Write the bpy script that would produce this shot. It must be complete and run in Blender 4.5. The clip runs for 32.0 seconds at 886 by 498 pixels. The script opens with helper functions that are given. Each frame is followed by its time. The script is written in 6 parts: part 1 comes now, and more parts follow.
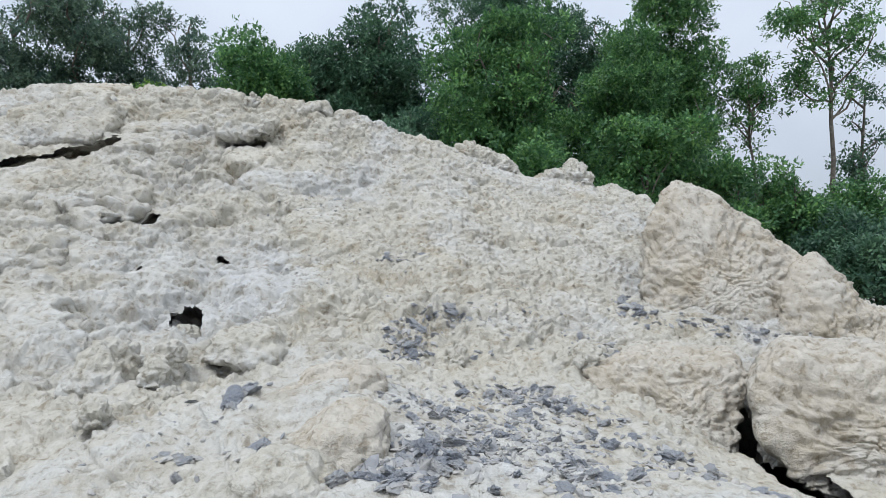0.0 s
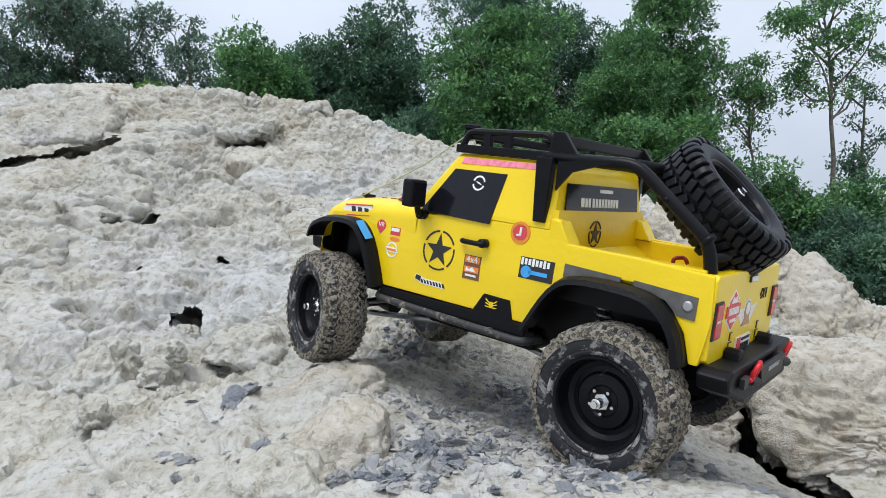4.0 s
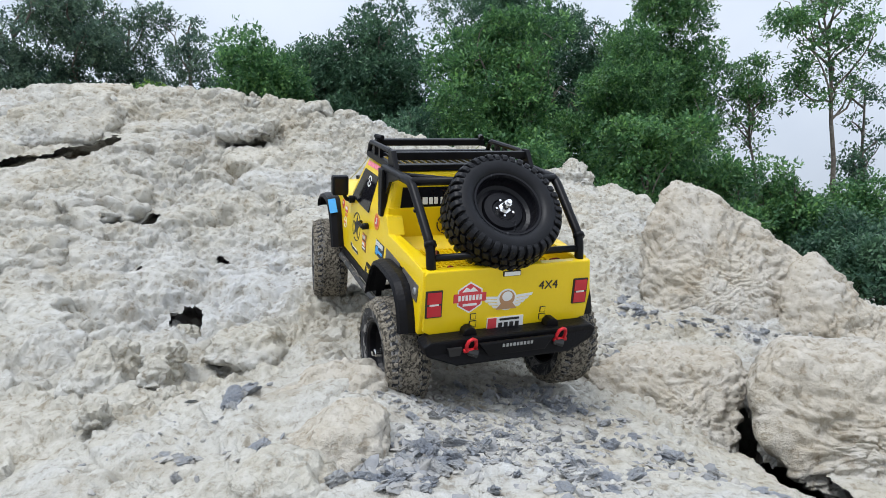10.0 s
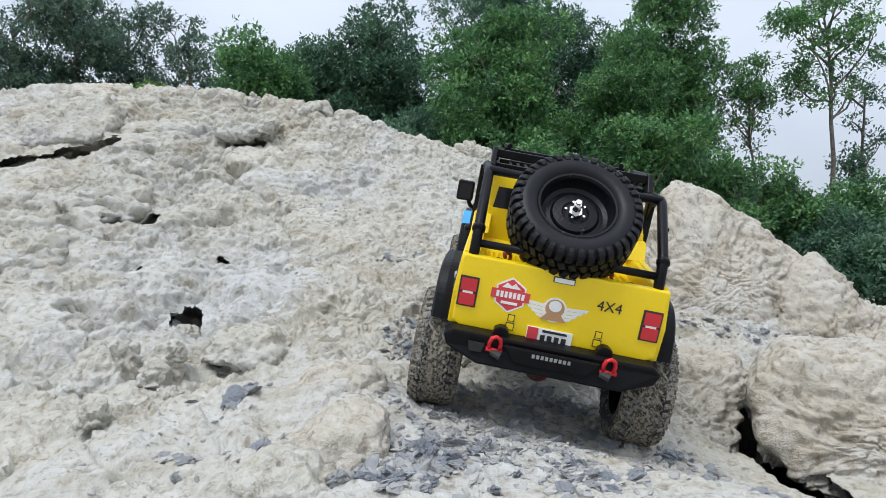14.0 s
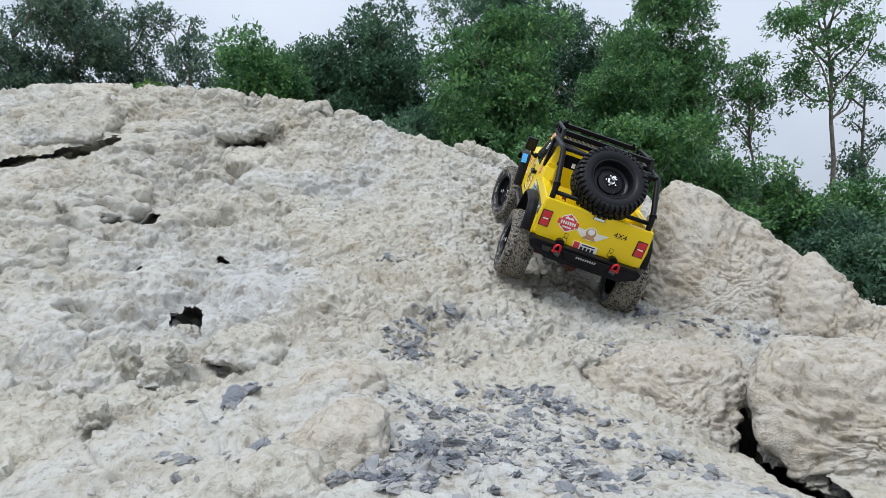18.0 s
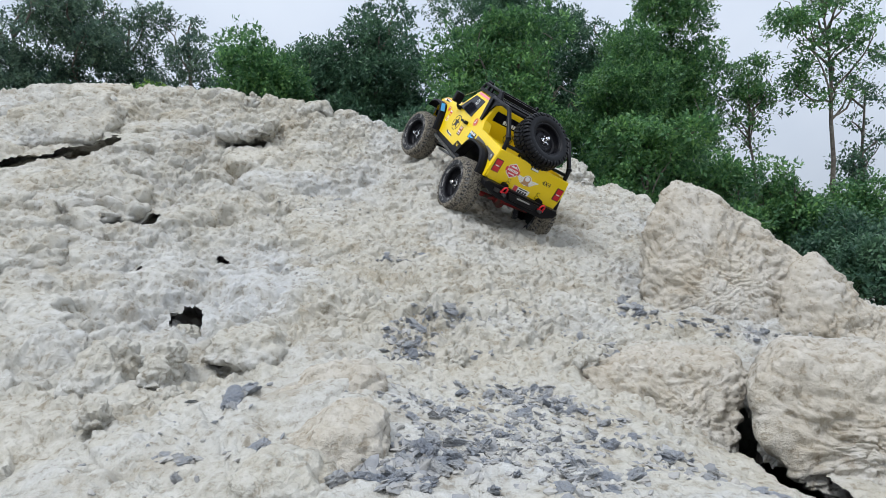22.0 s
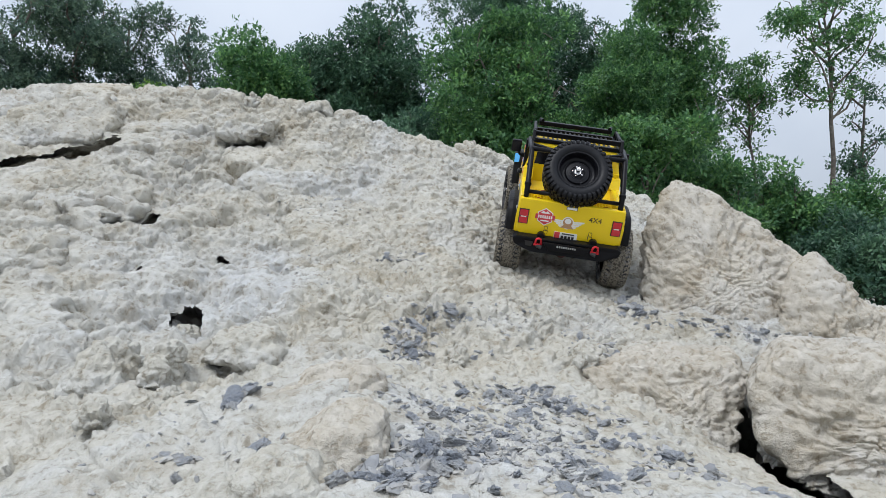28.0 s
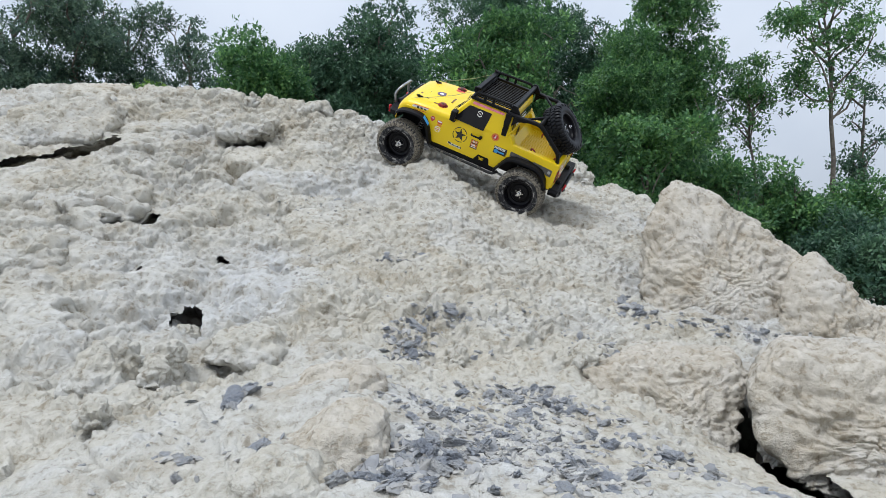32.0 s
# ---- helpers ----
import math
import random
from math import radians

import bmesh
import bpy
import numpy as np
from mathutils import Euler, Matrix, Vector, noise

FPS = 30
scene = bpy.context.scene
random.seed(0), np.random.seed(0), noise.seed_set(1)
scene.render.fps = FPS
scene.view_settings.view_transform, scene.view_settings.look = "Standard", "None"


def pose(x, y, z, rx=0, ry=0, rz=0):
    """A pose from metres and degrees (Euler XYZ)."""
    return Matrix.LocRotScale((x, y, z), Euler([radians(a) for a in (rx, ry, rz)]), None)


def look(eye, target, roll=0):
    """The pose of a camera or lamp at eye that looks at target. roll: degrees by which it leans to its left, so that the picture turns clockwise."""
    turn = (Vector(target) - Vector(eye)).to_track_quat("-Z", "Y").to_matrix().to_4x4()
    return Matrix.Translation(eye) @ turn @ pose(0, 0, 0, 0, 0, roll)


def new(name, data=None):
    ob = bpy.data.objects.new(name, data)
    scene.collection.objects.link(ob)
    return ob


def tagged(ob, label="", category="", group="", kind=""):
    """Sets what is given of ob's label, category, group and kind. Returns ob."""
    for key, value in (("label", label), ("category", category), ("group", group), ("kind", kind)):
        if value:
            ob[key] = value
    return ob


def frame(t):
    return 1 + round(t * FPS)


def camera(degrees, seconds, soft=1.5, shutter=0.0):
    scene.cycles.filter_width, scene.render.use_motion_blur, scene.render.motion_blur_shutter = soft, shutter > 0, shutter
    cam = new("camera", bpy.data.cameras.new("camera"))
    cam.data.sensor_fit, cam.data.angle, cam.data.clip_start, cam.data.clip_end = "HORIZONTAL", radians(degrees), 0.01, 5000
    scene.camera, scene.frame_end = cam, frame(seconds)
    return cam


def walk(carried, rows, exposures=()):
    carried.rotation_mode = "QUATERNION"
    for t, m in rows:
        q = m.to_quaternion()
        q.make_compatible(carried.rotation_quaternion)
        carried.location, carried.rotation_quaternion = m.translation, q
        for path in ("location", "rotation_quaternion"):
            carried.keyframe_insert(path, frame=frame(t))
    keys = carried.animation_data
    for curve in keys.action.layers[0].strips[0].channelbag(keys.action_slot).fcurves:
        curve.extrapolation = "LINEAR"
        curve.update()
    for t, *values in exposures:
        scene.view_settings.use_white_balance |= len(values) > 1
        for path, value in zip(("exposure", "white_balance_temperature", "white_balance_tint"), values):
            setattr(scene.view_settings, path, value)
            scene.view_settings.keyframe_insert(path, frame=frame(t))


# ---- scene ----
cam = camera(67.70, 32.0, soft=0.5, shutter=0.1)
EYE_Z = 0.20
# The camera stands still on the ground, level, at the foot of the heap.
walk(cam, [(0.0, pose(0, 0, EYE_Z, 90, 0, 0)), (32.0, pose(0, 0, EYE_Z, 90, 0, 0))], exposures=[(0.0, -0.08, 6190, 10), (3.0, -0.05, 6190, 10), (6.0, 0.05, 6190, 10), (14.0, 0.03, 6190, 10), (17.0, -0.07, 6190, 10), (32.0, -0.08, 6190, 10)])

# ---- overcast daylight ----
SUN_EL, SUN_ROT = radians(58), radians(150)
world = bpy.data.worlds.new("overcast_sky")
scene.world = world
world.use_nodes = True
wn, wl = world.node_tree.nodes, world.node_tree.links
wn.clear()
sky = wn.new("ShaderNodeTexSky")
sky.sky_type, sky.sun_disc, sky.sun_elevation, sky.sun_rotation = "NISHITA", False, SUN_EL, SUN_ROT
sky.dust_density, sky.air_density, sky.ozone_density = 3.0, 1.0, 1.0
wtc = wn.new("ShaderNodeTexCoord")
wno = wn.new("ShaderNodeTexNoise")
wno.inputs["Scale"].default_value, wno.inputs["Detail"].default_value = 2.2, 5.0
cloud = wn.new("ShaderNodeValToRGB")
cloud.color_ramp.elements[0].position, cloud.color_ramp.elements[0].color = 0.3, (6.2, 6.9, 8.0, 1)
cloud.color_ramp.elements[1].position, cloud.color_ramp.elements[1].color = 0.7, (8.6, 9.1, 9.8, 1)
wmix = wn.new("ShaderNodeMix")
wmix.data_type = "RGBA"
wmix.inputs["Factor"].default_value = 0.85
wbg = wn.new("ShaderNodeBackground")
wbg.inputs["Strength"].default_value = 0.102
wout = wn.new("ShaderNodeOutputWorld")
wl.new(wtc.outputs["Generated"], wno.inputs["Vector"])
wl.new(wno.outputs["Fac"], cloud.inputs["Fac"])
wl.new(sky.outputs["Color"], wmix.inputs["A"])
wl.new(cloud.outputs["Color"], wmix.inputs["B"])
wsep = wn.new("ShaderNodeSeparateXYZ")
wl.new(wtc.outputs["Generated"], wsep.inputs["Vector"])
wgr = wn.new("ShaderNodeMapRange")
wgr.inputs["From Min"].default_value, wgr.inputs["From Max"].default_value = 0.05, 0.9
wgr.inputs["To Min"].default_value, wgr.inputs["To Max"].default_value = 0.86, 1.62
wl.new(wsep.outputs["Z"], wgr.inputs["Value"])
wmul = wn.new("ShaderNodeVectorMath")
wmul.operation = "SCALE"
wl.new(wmix.outputs["Result"], wmul.inputs["Vector"])
wl.new(wgr.outputs["Result"], wmul.inputs["Scale"])
wl.new(wmul.outputs["Vector"], wbg.inputs["Color"])
wl.new(wbg.outputs["Background"], wout.inputs["Surface"])
sun_data = bpy.data.lights.new("sun", "SUN")
sun_data.energy, sun_data.angle, sun_data.color = 2.15, radians(24), (1.0, 0.98, 0.955)
sun = new("sun", sun_data)
sun.matrix_world = look((-3.2, -2.4, 9.2), (0, 1.2, 0.2))

# ---- materials ----
def material(name, rough=0.6, metal=0.0, spec=0.5):
    m = bpy.data.materials.new(name)
    m.use_nodes = True
    b = m.node_tree.nodes["Principled BSDF"]
    b.inputs["Roughness"].default_value = rough
    b.inputs["Metallic"].default_value = metal
    b.inputs["Specular IOR Level"].default_value = spec
    return m, m.node_tree.nodes, m.node_tree.links, b


def noise_node(nt, scale, detail=4.0, rough=0.55, distort=0.0, coord="Object"):
    nodes, links = nt.nodes, nt.links
    tc = nodes.new("ShaderNodeTexCoord")
    n = nodes.new("ShaderNodeTexNoise")
    n.inputs["Scale"].default_value, n.inputs["Detail"].default_value = scale, detail
    n.inputs["Roughness"].default_value, n.inputs["Distortion"].default_value = rough, distort
    links.new(tc.outputs[coord], n.inputs["Vector"])
    return n


def ramp_node(nt, src, stops):
    r = nt.nodes.new("ShaderNodeValToRGB")
    e = r.color_ramp.elements
    while len(e) < len(stops):
        e.new(0.5)
    for el, (p, c) in zip(e, stops):
        el.position, el.color = p, (*c, 1)
    nt.links.new(src, r.inputs["Fac"])
    return r


def mix_node(nt, fac, a, b, mode="MIX"):
    m = nt.nodes.new("ShaderNodeMix")
    m.data_type, m.blend_type = "RGBA", mode
    for sock, v in ((m.inputs["Factor"], fac), (m.inputs["A"], a), (m.inputs["B"], b)):
        if isinstance(v, (int, float)):
            sock.default_value = v
        elif isinstance(v, tuple):
            sock.default_value = (*v, 1)
        else:
            nt.links.new(v, sock)
    return m.outputs["Result"]


def bump_node(nt, b, src, strength, dist):
    bp = nt.nodes.new("ShaderNodeBump")
    bp.inputs["Strength"].default_value, bp.inputs["Distance"].default_value = strength, dist
    nt.links.new(src, bp.inputs["Height"])
    nt.links.new(bp.outputs["Normal"], b.inputs["Normal"])


def clay_material(name, light, mean, pale, coord="Object"):
    """Dry crumbly clay: pale grey crust over tan earth, with gritty relief."""
    m, nodes, links, b = material(name, 0.95, 0, 0.15)
    nt = m.node_tree
    big = noise_node(nt, 2.6, 5, 0.6, 0.4, coord)
    mid = noise_node(nt, 16.0, 6, 0.65, 0.6, coord)
    fine = noise_node(nt, 85.0, 5, 0.68, 0.15, coord)
    grit = noise_node(nt, 420.0, 3, 0.7, 0.0, coord)
    base = ramp_node(nt, big.outputs["Fac"], [(0.30, light), (0.47, mean), (0.64, pale)])
    tone = ramp_node(nt, mid.outputs["Fac"], [(0.33, (0.68, 0.60, 0.48)), (0.46, (0.95, 0.93, 0.88)), (0.60, (1.05, 1.05, 1.05))])
    c1 = mix_node(nt, 0.6, base.outputs["Color"], tone.outputs["Color"], "MULTIPLY")
    tone2 = ramp_node(nt, fine.outputs["Fac"], [(0.34, (0.58, 0.53, 0.46)), (0.46, (0.96, 0.95, 0.92)), (0.64, (1.1, 1.1, 1.1))])
    c2 = mix_node(nt, 0.9, c1, tone2.outputs["Color"], "MULTIPLY")
    links.new(c2, b.inputs["Base Color"])
    add = nodes.new("ShaderNodeMath")
    add.operation = "MULTIPLY_ADD"
    links.new(grit.outputs["Fac"], add.inputs[0])
    add.inputs[1].default_value = 0.35
    links.new(fine.outputs["Fac"], add.inputs[2])
    bump_node(nt, b, add.outputs["Value"], 1.0, 0.0062)
    return m


CLAY = clay_material("dry_clay", (0.503, 0.473, 0.404), (0.512, 0.499, 0.453), (0.512, 0.516, 0.509))
CLAY_TAN = clay_material("tan_clay", (0.510, 0.466, 0.396), (0.519, 0.487, 0.429), (0.528, 0.515, 0.486))


def shale_material(name, dark, scale=30, fine=160):
    m, nodes, links, b = material(name, 0.7, 0, 0.35)
    nt = m.node_tree
    n1 = noise_node(nt, scale, 5, 0.65, 0.5)
    oi = nodes.new("ShaderNodeObjectInfo")
    gi = nodes.new("ShaderNodeNewGeometry")
    r1 = ramp_node(nt, n1.outputs["Fac"], [(0.36, tuple(v * dark for v in (0.345, 0.355, 0.370))), (0.47, tuple(v * dark for v in (0.435, 0.440, 0.446))), (0.62, tuple(v * (0.5 + 0.5 * dark) for v in (0.46, 0.452, 0.43)))])
    tint = ramp_node(nt, oi.outputs["Random"], [(0.0, (0.72, 0.75, 0.80)), (0.5, (0.97, 0.98, 0.99)), (1.0, (1.12, 1.09, 1.03))])
    tint2 = ramp_node(nt, gi.outputs["Random Per Island"], [(0.0, (0.74, 0.76, 0.80)), (0.5, (0.93, 0.94, 0.95)), (1.0, (1.05, 1.02, 0.97))])
    c = mix_node(nt, 1.0, r1.outputs["Color"], tint.outputs["Color"], "MULTIPLY")
    c = mix_node(nt, 1.0, c, tint2.outputs["Color"], "MULTIPLY")
    links.new(c, b.inputs["Base Color"])
    n2 = noise_node(nt, fine, 4, 0.6)
    bump_node(nt, b, n2.outputs["Fac"], 0.7, 0.4 / fine)
    return m


SHALE = shale_material("grey_shale", 1.3, 1.9, 7.0)
SHALE_CHIP = shale_material("grey_shale_chips", 0.72)


def leaf_material(name, c0, c1, c2):
    m, nodes, links, b = material(name, 0.45, 0, 0.4)
    nt = m.node_tree
    gi = nodes.new("ShaderNodeNewGeometry")
    big = noise_node(nt, 3.2, 3)
    r = ramp_node(nt, gi.outputs["Random Per Island"], [(0.0, c0), (0.55, c1), (1.0, c2)])
    r2 = ramp_node(nt, big.outputs["Fac"], [(0.35, (0.72, 0.78, 0.78)), (0.62, (1.40, 1.32, 1.05))])
    c = mix_node(nt, 1.0, r.outputs["Color"], r2.outputs["Color"], "MULTIPLY")
    links.new(c, b.inputs["Base Color"])
    tr = nodes.new("ShaderNodeBsdfTranslucent")
    links.new(c, tr.inputs["Color"])
    ms = nodes.new("ShaderNodeMixShader")
    ms.inputs[0].default_value = 0.38
    links.new(b.outputs[0], ms.inputs[1])
    links.new(tr.outputs[0], ms.inputs[2])
    links.new(ms.outputs[0], nodes["Material Output"].inputs["Surface"])
    return m


LEAF = leaf_material("green_leaves", (0.051, 0.130, 0.067), (0.087, 0.203, 0.089), (0.163, 0.315, 0.116))
LEAF_DARK = leaf_material("dark_leaves", (0.048, 0.103, 0.077), (0.071, 0.150, 0.106), (0.113, 0.216, 0.141))
# Haze over the left-hand trees, put into the leaf colour as grey.
LEAF_HAZED = leaf_material("hazed_leaves", (0.064, 0.113, 0.099), (0.094, 0.161, 0.133), (0.150, 0.235, 0.177))
LEAF_LIGHT = leaf_material("light_leaves", (0.082, 0.169, 0.046), (0.136, 0.263, 0.061), (0.235, 0.367, 0.101))


def bark_material():
    m, nodes, links, b = material("bark", 0.9, 0, 0.2)
    nt = m.node_tree
    n = noise_node(nt, 14, 6, 0.65, 1.0)
    r = ramp_node(nt, n.outputs["Fac"], [(0.3, (0.06, 0.05, 0.04)), (0.55, (0.17, 0.15, 0.13)), (0.75, (0.32, 0.30, 0.27))])
    links.new(r.outputs["Color"], b.inputs["Base Color"])
    bump_node(nt, b, n.outputs["Fac"], 0.6, 0.01)
    return m


BARK = bark_material()

# ---- mesh helpers ----
def mesh_np(name, verts, faces, mat, smooth=True):
    """A mesh from arrays of vertices (n,3) and of triangles or quads (m,k)."""
    me = bpy.data.meshes.new(name)
    verts, faces = np.asarray(verts, np.float32), np.asarray(faces, np.int32)
    k = faces.shape[1]
    me.vertices.add(len(verts))
    me.vertices.foreach_set("co", verts.ravel())
    me.loops.add(faces.size)
    me.loops.foreach_set("vertex_index", faces.ravel())
    me.polygons.add(len(faces))
    me.polygons.foreach_set("loop_start", np.arange(0, faces.size, k, dtype=np.int32))
    me.polygons.foreach_set("use_smooth", np.full(len(faces), smooth))
    me.update(calc_edges=True)
    if mat:
        me.materials.append(mat)
    return me


def hash3(ix, iy, iz, seed):
    h = (ix * 73856093) ^ (iy * 19349663) ^ (iz * 83492791) ^ (seed * 2654435 + 7919)
    h = (h ^ (h >> 13)) * 1274126177 & 0x7FFFFFFF
    h = (h ^ (h >> 16)) * 668265263 & 0x7FFFFFFF
    return h ^ (h >> 15)


def value_noise(p, seed=0):
    """Smooth noise from -1 to 1 at points (n,3)."""
    i = np.floor(p).astype(np.int64)
    f = p - i
    f = f * f * f * (f * (f * 6 - 15) + 10)
    out = np.zeros(len(p))
    for dx in (0, 1):
        wx = f[:, 0] if dx else 1 - f[:, 0]
        for dy in (0, 1):
            wy = wx * (f[:, 1] if dy else 1 - f[:, 1])
            for dz in (0, 1):
                w = wy * (f[:, 2] if dz else 1 - f[:, 2])
                h = hash3(i[:, 0] + dx, i[:, 1] + dy, i[:, 2] + dz, seed)
                out += w * ((h & 0xFFFF) / 32767.5 - 1)
    return out


def fbm(p, octaves=4, seed=0, gain=0.5):
    out, a, q = np.zeros(len(p)), 1.0, p
    for k in range(octaves):
        out += a * value_noise(q, seed + k)
        a *= gain
        q = q * 2.03 + 11.7
    return out


def cells(p, seed=0):
    """Rounded crumbs, one to a unit cell, of uneven height, with sharp creases between. About -0.6 to 0.5."""
    p = np.asarray(p, np.float32)
    i = np.floor(p).astype(np.int32).astype(np.int64)
    f = p - i.astype(np.float32)
    best = np.full(len(p), 9.0, np.float32)
    tall = np.zeros(len(p), np.float32)
    for dx in (-1, 0, 1):
        for dy in (-1, 0, 1):
            for dz in (-1, 0, 1):
                h = hash3(i[:, 0] + dx, i[:, 1] + dy, i[:, 2] + dz, seed)
                ox = dx + (h & 255).astype(np.float32) / 255 - f[:, 0]
                oy = dy + ((h >> 8) & 255).astype(np.float32) / 255 - f[:, 1]
                oz = dz + ((h >> 16) & 255).astype(np.float32) / 255 - f[:, 2]
                d = ox * ox + oy * oy + oz * oz
                m = d < best
                best = np.where(m, d, best)
                tall = np.where(m, ((h >> 20) & 127).astype(np.float32) / 127, tall)
    return np.sqrt(np.maximum(0.0, 1 - best / 0.95)) * (0.55 + 0.45 * tall) - 0.58


def crumble(p, seed=0, coarse=1.0, fine=1.0):
    """Relief of dry broken clay in metres, at points (n,3) in metres: crumbs in three sizes, and grain."""
    w = p + 0.014 * np.stack([value_noise(p * 24, seed + 40), value_noise(p * 24 + 31, seed + 41), value_noise(p * 24 + 57, seed + 42)], 1)
    h = coarse * 0.0190 * cells(w * np.array([16.0, 18.0, 22.0]), seed + 3)
    h += (0.35 + 0.65 * coarse) * 0.0110 * cells(w * np.array([36.0, 42.0, 50.0]) + 5, seed + 4)
    h += fine * 0.0060 * cells(w * np.array([74.0, 88.0, 104.0]) + 9, seed + 5)
    h += (0.25 + 0.75 * coarse) * 0.0120 * (np.abs(fbm(w * np.array([17.0, 21.0, 26.0]) + 2, 3, seed + 22, 0.62)) - 0.36)
    h += fine * 0.0085 * (np.abs(fbm(w * np.array([44.0, 55.0, 66.0]) + 4, 3, seed + 23, 0.66)) - 0.38)
    h -= (0.3 + 0.7 * coarse) * 0.024 * np.clip(fbm(w * np.array([26.0, 30.0, 36.0]) + 13, 2, seed + 29) - 0.42, 0, 0.6)
    return h


def sphere_dirs(n):
    """Directions and quads of a cube blown up into a ball, n quads along an edge."""
    t = np.tan(np.linspace(-1, 1, n + 1) * math.pi / 4)
    a, b = np.meshgrid(t, t, indexing="ij")
    o = np.ones_like(a)
    vs, fs = [], []
    quad = (np.arange(n)[:, None] * (n + 1) + np.arange(n)[None, :]).ravel()
    q = np.stack([quad, quad + n + 1, quad + n + 2, quad + 1], 1)
    for k, s in enumerate(((o, a, b), (-o, b, a), (b, o, a), (a, -o, b), (a, b, o), (b, a, -o))):
        vs.append(np.stack(s, -1).reshape(-1, 3))
        fs.append(q + k * (n + 1) ** 2)
    v = np.concatenate(vs)
    v /= np.linalg.norm(v, axis=1)[:, None]
    f = np.concatenate(fs)
    key = np.round(v * 1e5).astype(np.int64)
    _, first, inv = np.unique(key, axis=0, return_index=True, return_inverse=True)
    return v[first], inv.ravel()[f]


DIRS = {n: sphere_dirs(n) for n in (2, 3, 6, 14, 22, 36, 56, 80)}


def join_np(parts):
    vs, fs, n = [], [], 0
    for v, f in parts:
        vs.append(v)
        fs.append(f + n)
        n += len(v)
    return np.concatenate(vs), np.concatenate(fs)


# ---- the ground: a heap of dumped clay ----
GX = np.array([-1.35, -1.0, -0.7, -0.45, -0.22, 0, 0.22, 0.45, 0.7, 1.0])
GY = np.array([0.35, 0.5, 0.65, 0.8, 0.95, 1.15, 1.4, 1.65, 1.9])
HEAP = np.array([
    [-0.145, -0.104, -0.055, -0.008, 0.026, 0.043, 0.032, -0.033, -0.092, -0.161],
    [-0.056, -0.036, -0.011, 0.017, 0.041, 0.048, 0.015, -0.045, -0.081, -0.127],
    [0.032, 0.034, 0.035, 0.041, 0.055, 0.053, -0.000, -0.053, -0.064, -0.094],
    [0.118, 0.106, 0.086, 0.066, 0.071, 0.066, 0.021, -0.028, -0.036, -0.063],
    [0.202, 0.179, 0.146, 0.102, 0.109, 0.104, 0.066, 0.022, 0.004, -0.034],
    [0.309, 0.278, 0.241, 0.196, 0.175, 0.175, 0.136, 0.098, 0.069, 0.004],
    [0.431, 0.406, 0.366, 0.330, 0.311, 0.301, 0.224, 0.182, 0.133, 0.060],
    [0.545, 0.534, 0.507, 0.479, 0.455, 0.404, 0.315, 0.270, 0.219, 0.145],
    [0.660, 0.678, 0.668, 0.634, 0.574, 0.490, 0.414, 0.369, 0.324, 0.240],
])
RUTS = [(-0.01, 1.56, 0.05, 0.039), (-0.17, 0.98, 0.05, 0.024), (0.09, 1.66, 0.05, -0.024), (0.02, 1.30, 0.05, 0.015), (0.09, 1.38, 0.05, -0.013), (-0.07, 0.60, 0.05, 0.014), (0.19, 0.66, 0.05, 0.014),
        (0.13, 0.40, 0.08, 0.011), (0.01, 1.04, 0.08, 0.012), (0.27, 1.13, 0.05, -0.013), (0.30, 1.59, 0.08, 0.014), (-0.01, 0.64, 0.05, -0.010), (-0.11, 0.66, 0.05, 0.009), (-0.12, 1.62, 0.05, -0.008), (0.35, 0.80, 0.035, -0.07), (0.64, 0.43, 0.07, 0.055), (1.0, 0.46, 0.12, 0.075)]
CREST_X = np.array([-3, -1.0, -0.6, -0.3, 0.0, 0.3, 0.55, 0.72, 1.0, 3.0])
CREST_Y = np.array([1.75, 1.82, 1.86, 1.86, 1.9, 1.95, 1.95, 1.45, 1.42, 1.3])


def spline_weights(g, v):
    u = np.interp(v, g, np.arange(len(g)))
    i = np.clip(np.floor(u).astype(int), 0, len(g) - 2)
    s = u - i
    return i, (-0.5 * s + s * s - 0.5 * s ** 3, 1 - 2.5 * s * s + 1.5 * s ** 3, 0.5 * s + 2 * s * s - 1.5 * s ** 3, -0.5 * s * s + 0.5 * s ** 3)


def heap_height(x, y):
    """The heap's broad form: rising away from the camera to a crest, and falling to the wood behind."""
    yc = np.interp(x, CREST_X, CREST_Y)
    ye = np.minimum(y, yc)
    ix, wx = spline_weights(GX, x)
    iy, wy = spline_weights(GY, ye)
    z = np.zeros_like(x)
    for a in range(4):
        for b in range(4):
            z += wx[a] * wy[b] * HEAP[np.clip(iy - 1 + b, 0, len(GY) - 1), np.clip(ix - 1 + a, 0, len(GX) - 1)]
    for cx, cy, s, a in RUTS:
        z += a * np.exp(-((x - cx) ** 2 + (y - cy) ** 2) / (2 * s * s))
    over = np.maximum(y - yc, 0)
    z -= np.minimum(0.9 * over * over / (over + 0.12) + 0.25 * over, z + 0.55)
    r = np.hypot(x, y)
    t = np.clip((r - 2.6) / 2.0, 0, 1)
    z = z * (1 - t) + (-0.45 + 0.10 * np.sin(x * 0.31) * np.cos(y * 0.23)) * t
    back = np.clip((0.30 - y) / 0.5, 0, 1) * (r < 2.6)
    return z * (1 - back) + back * (0.02 - 0.1 * np.minimum(r, 3))


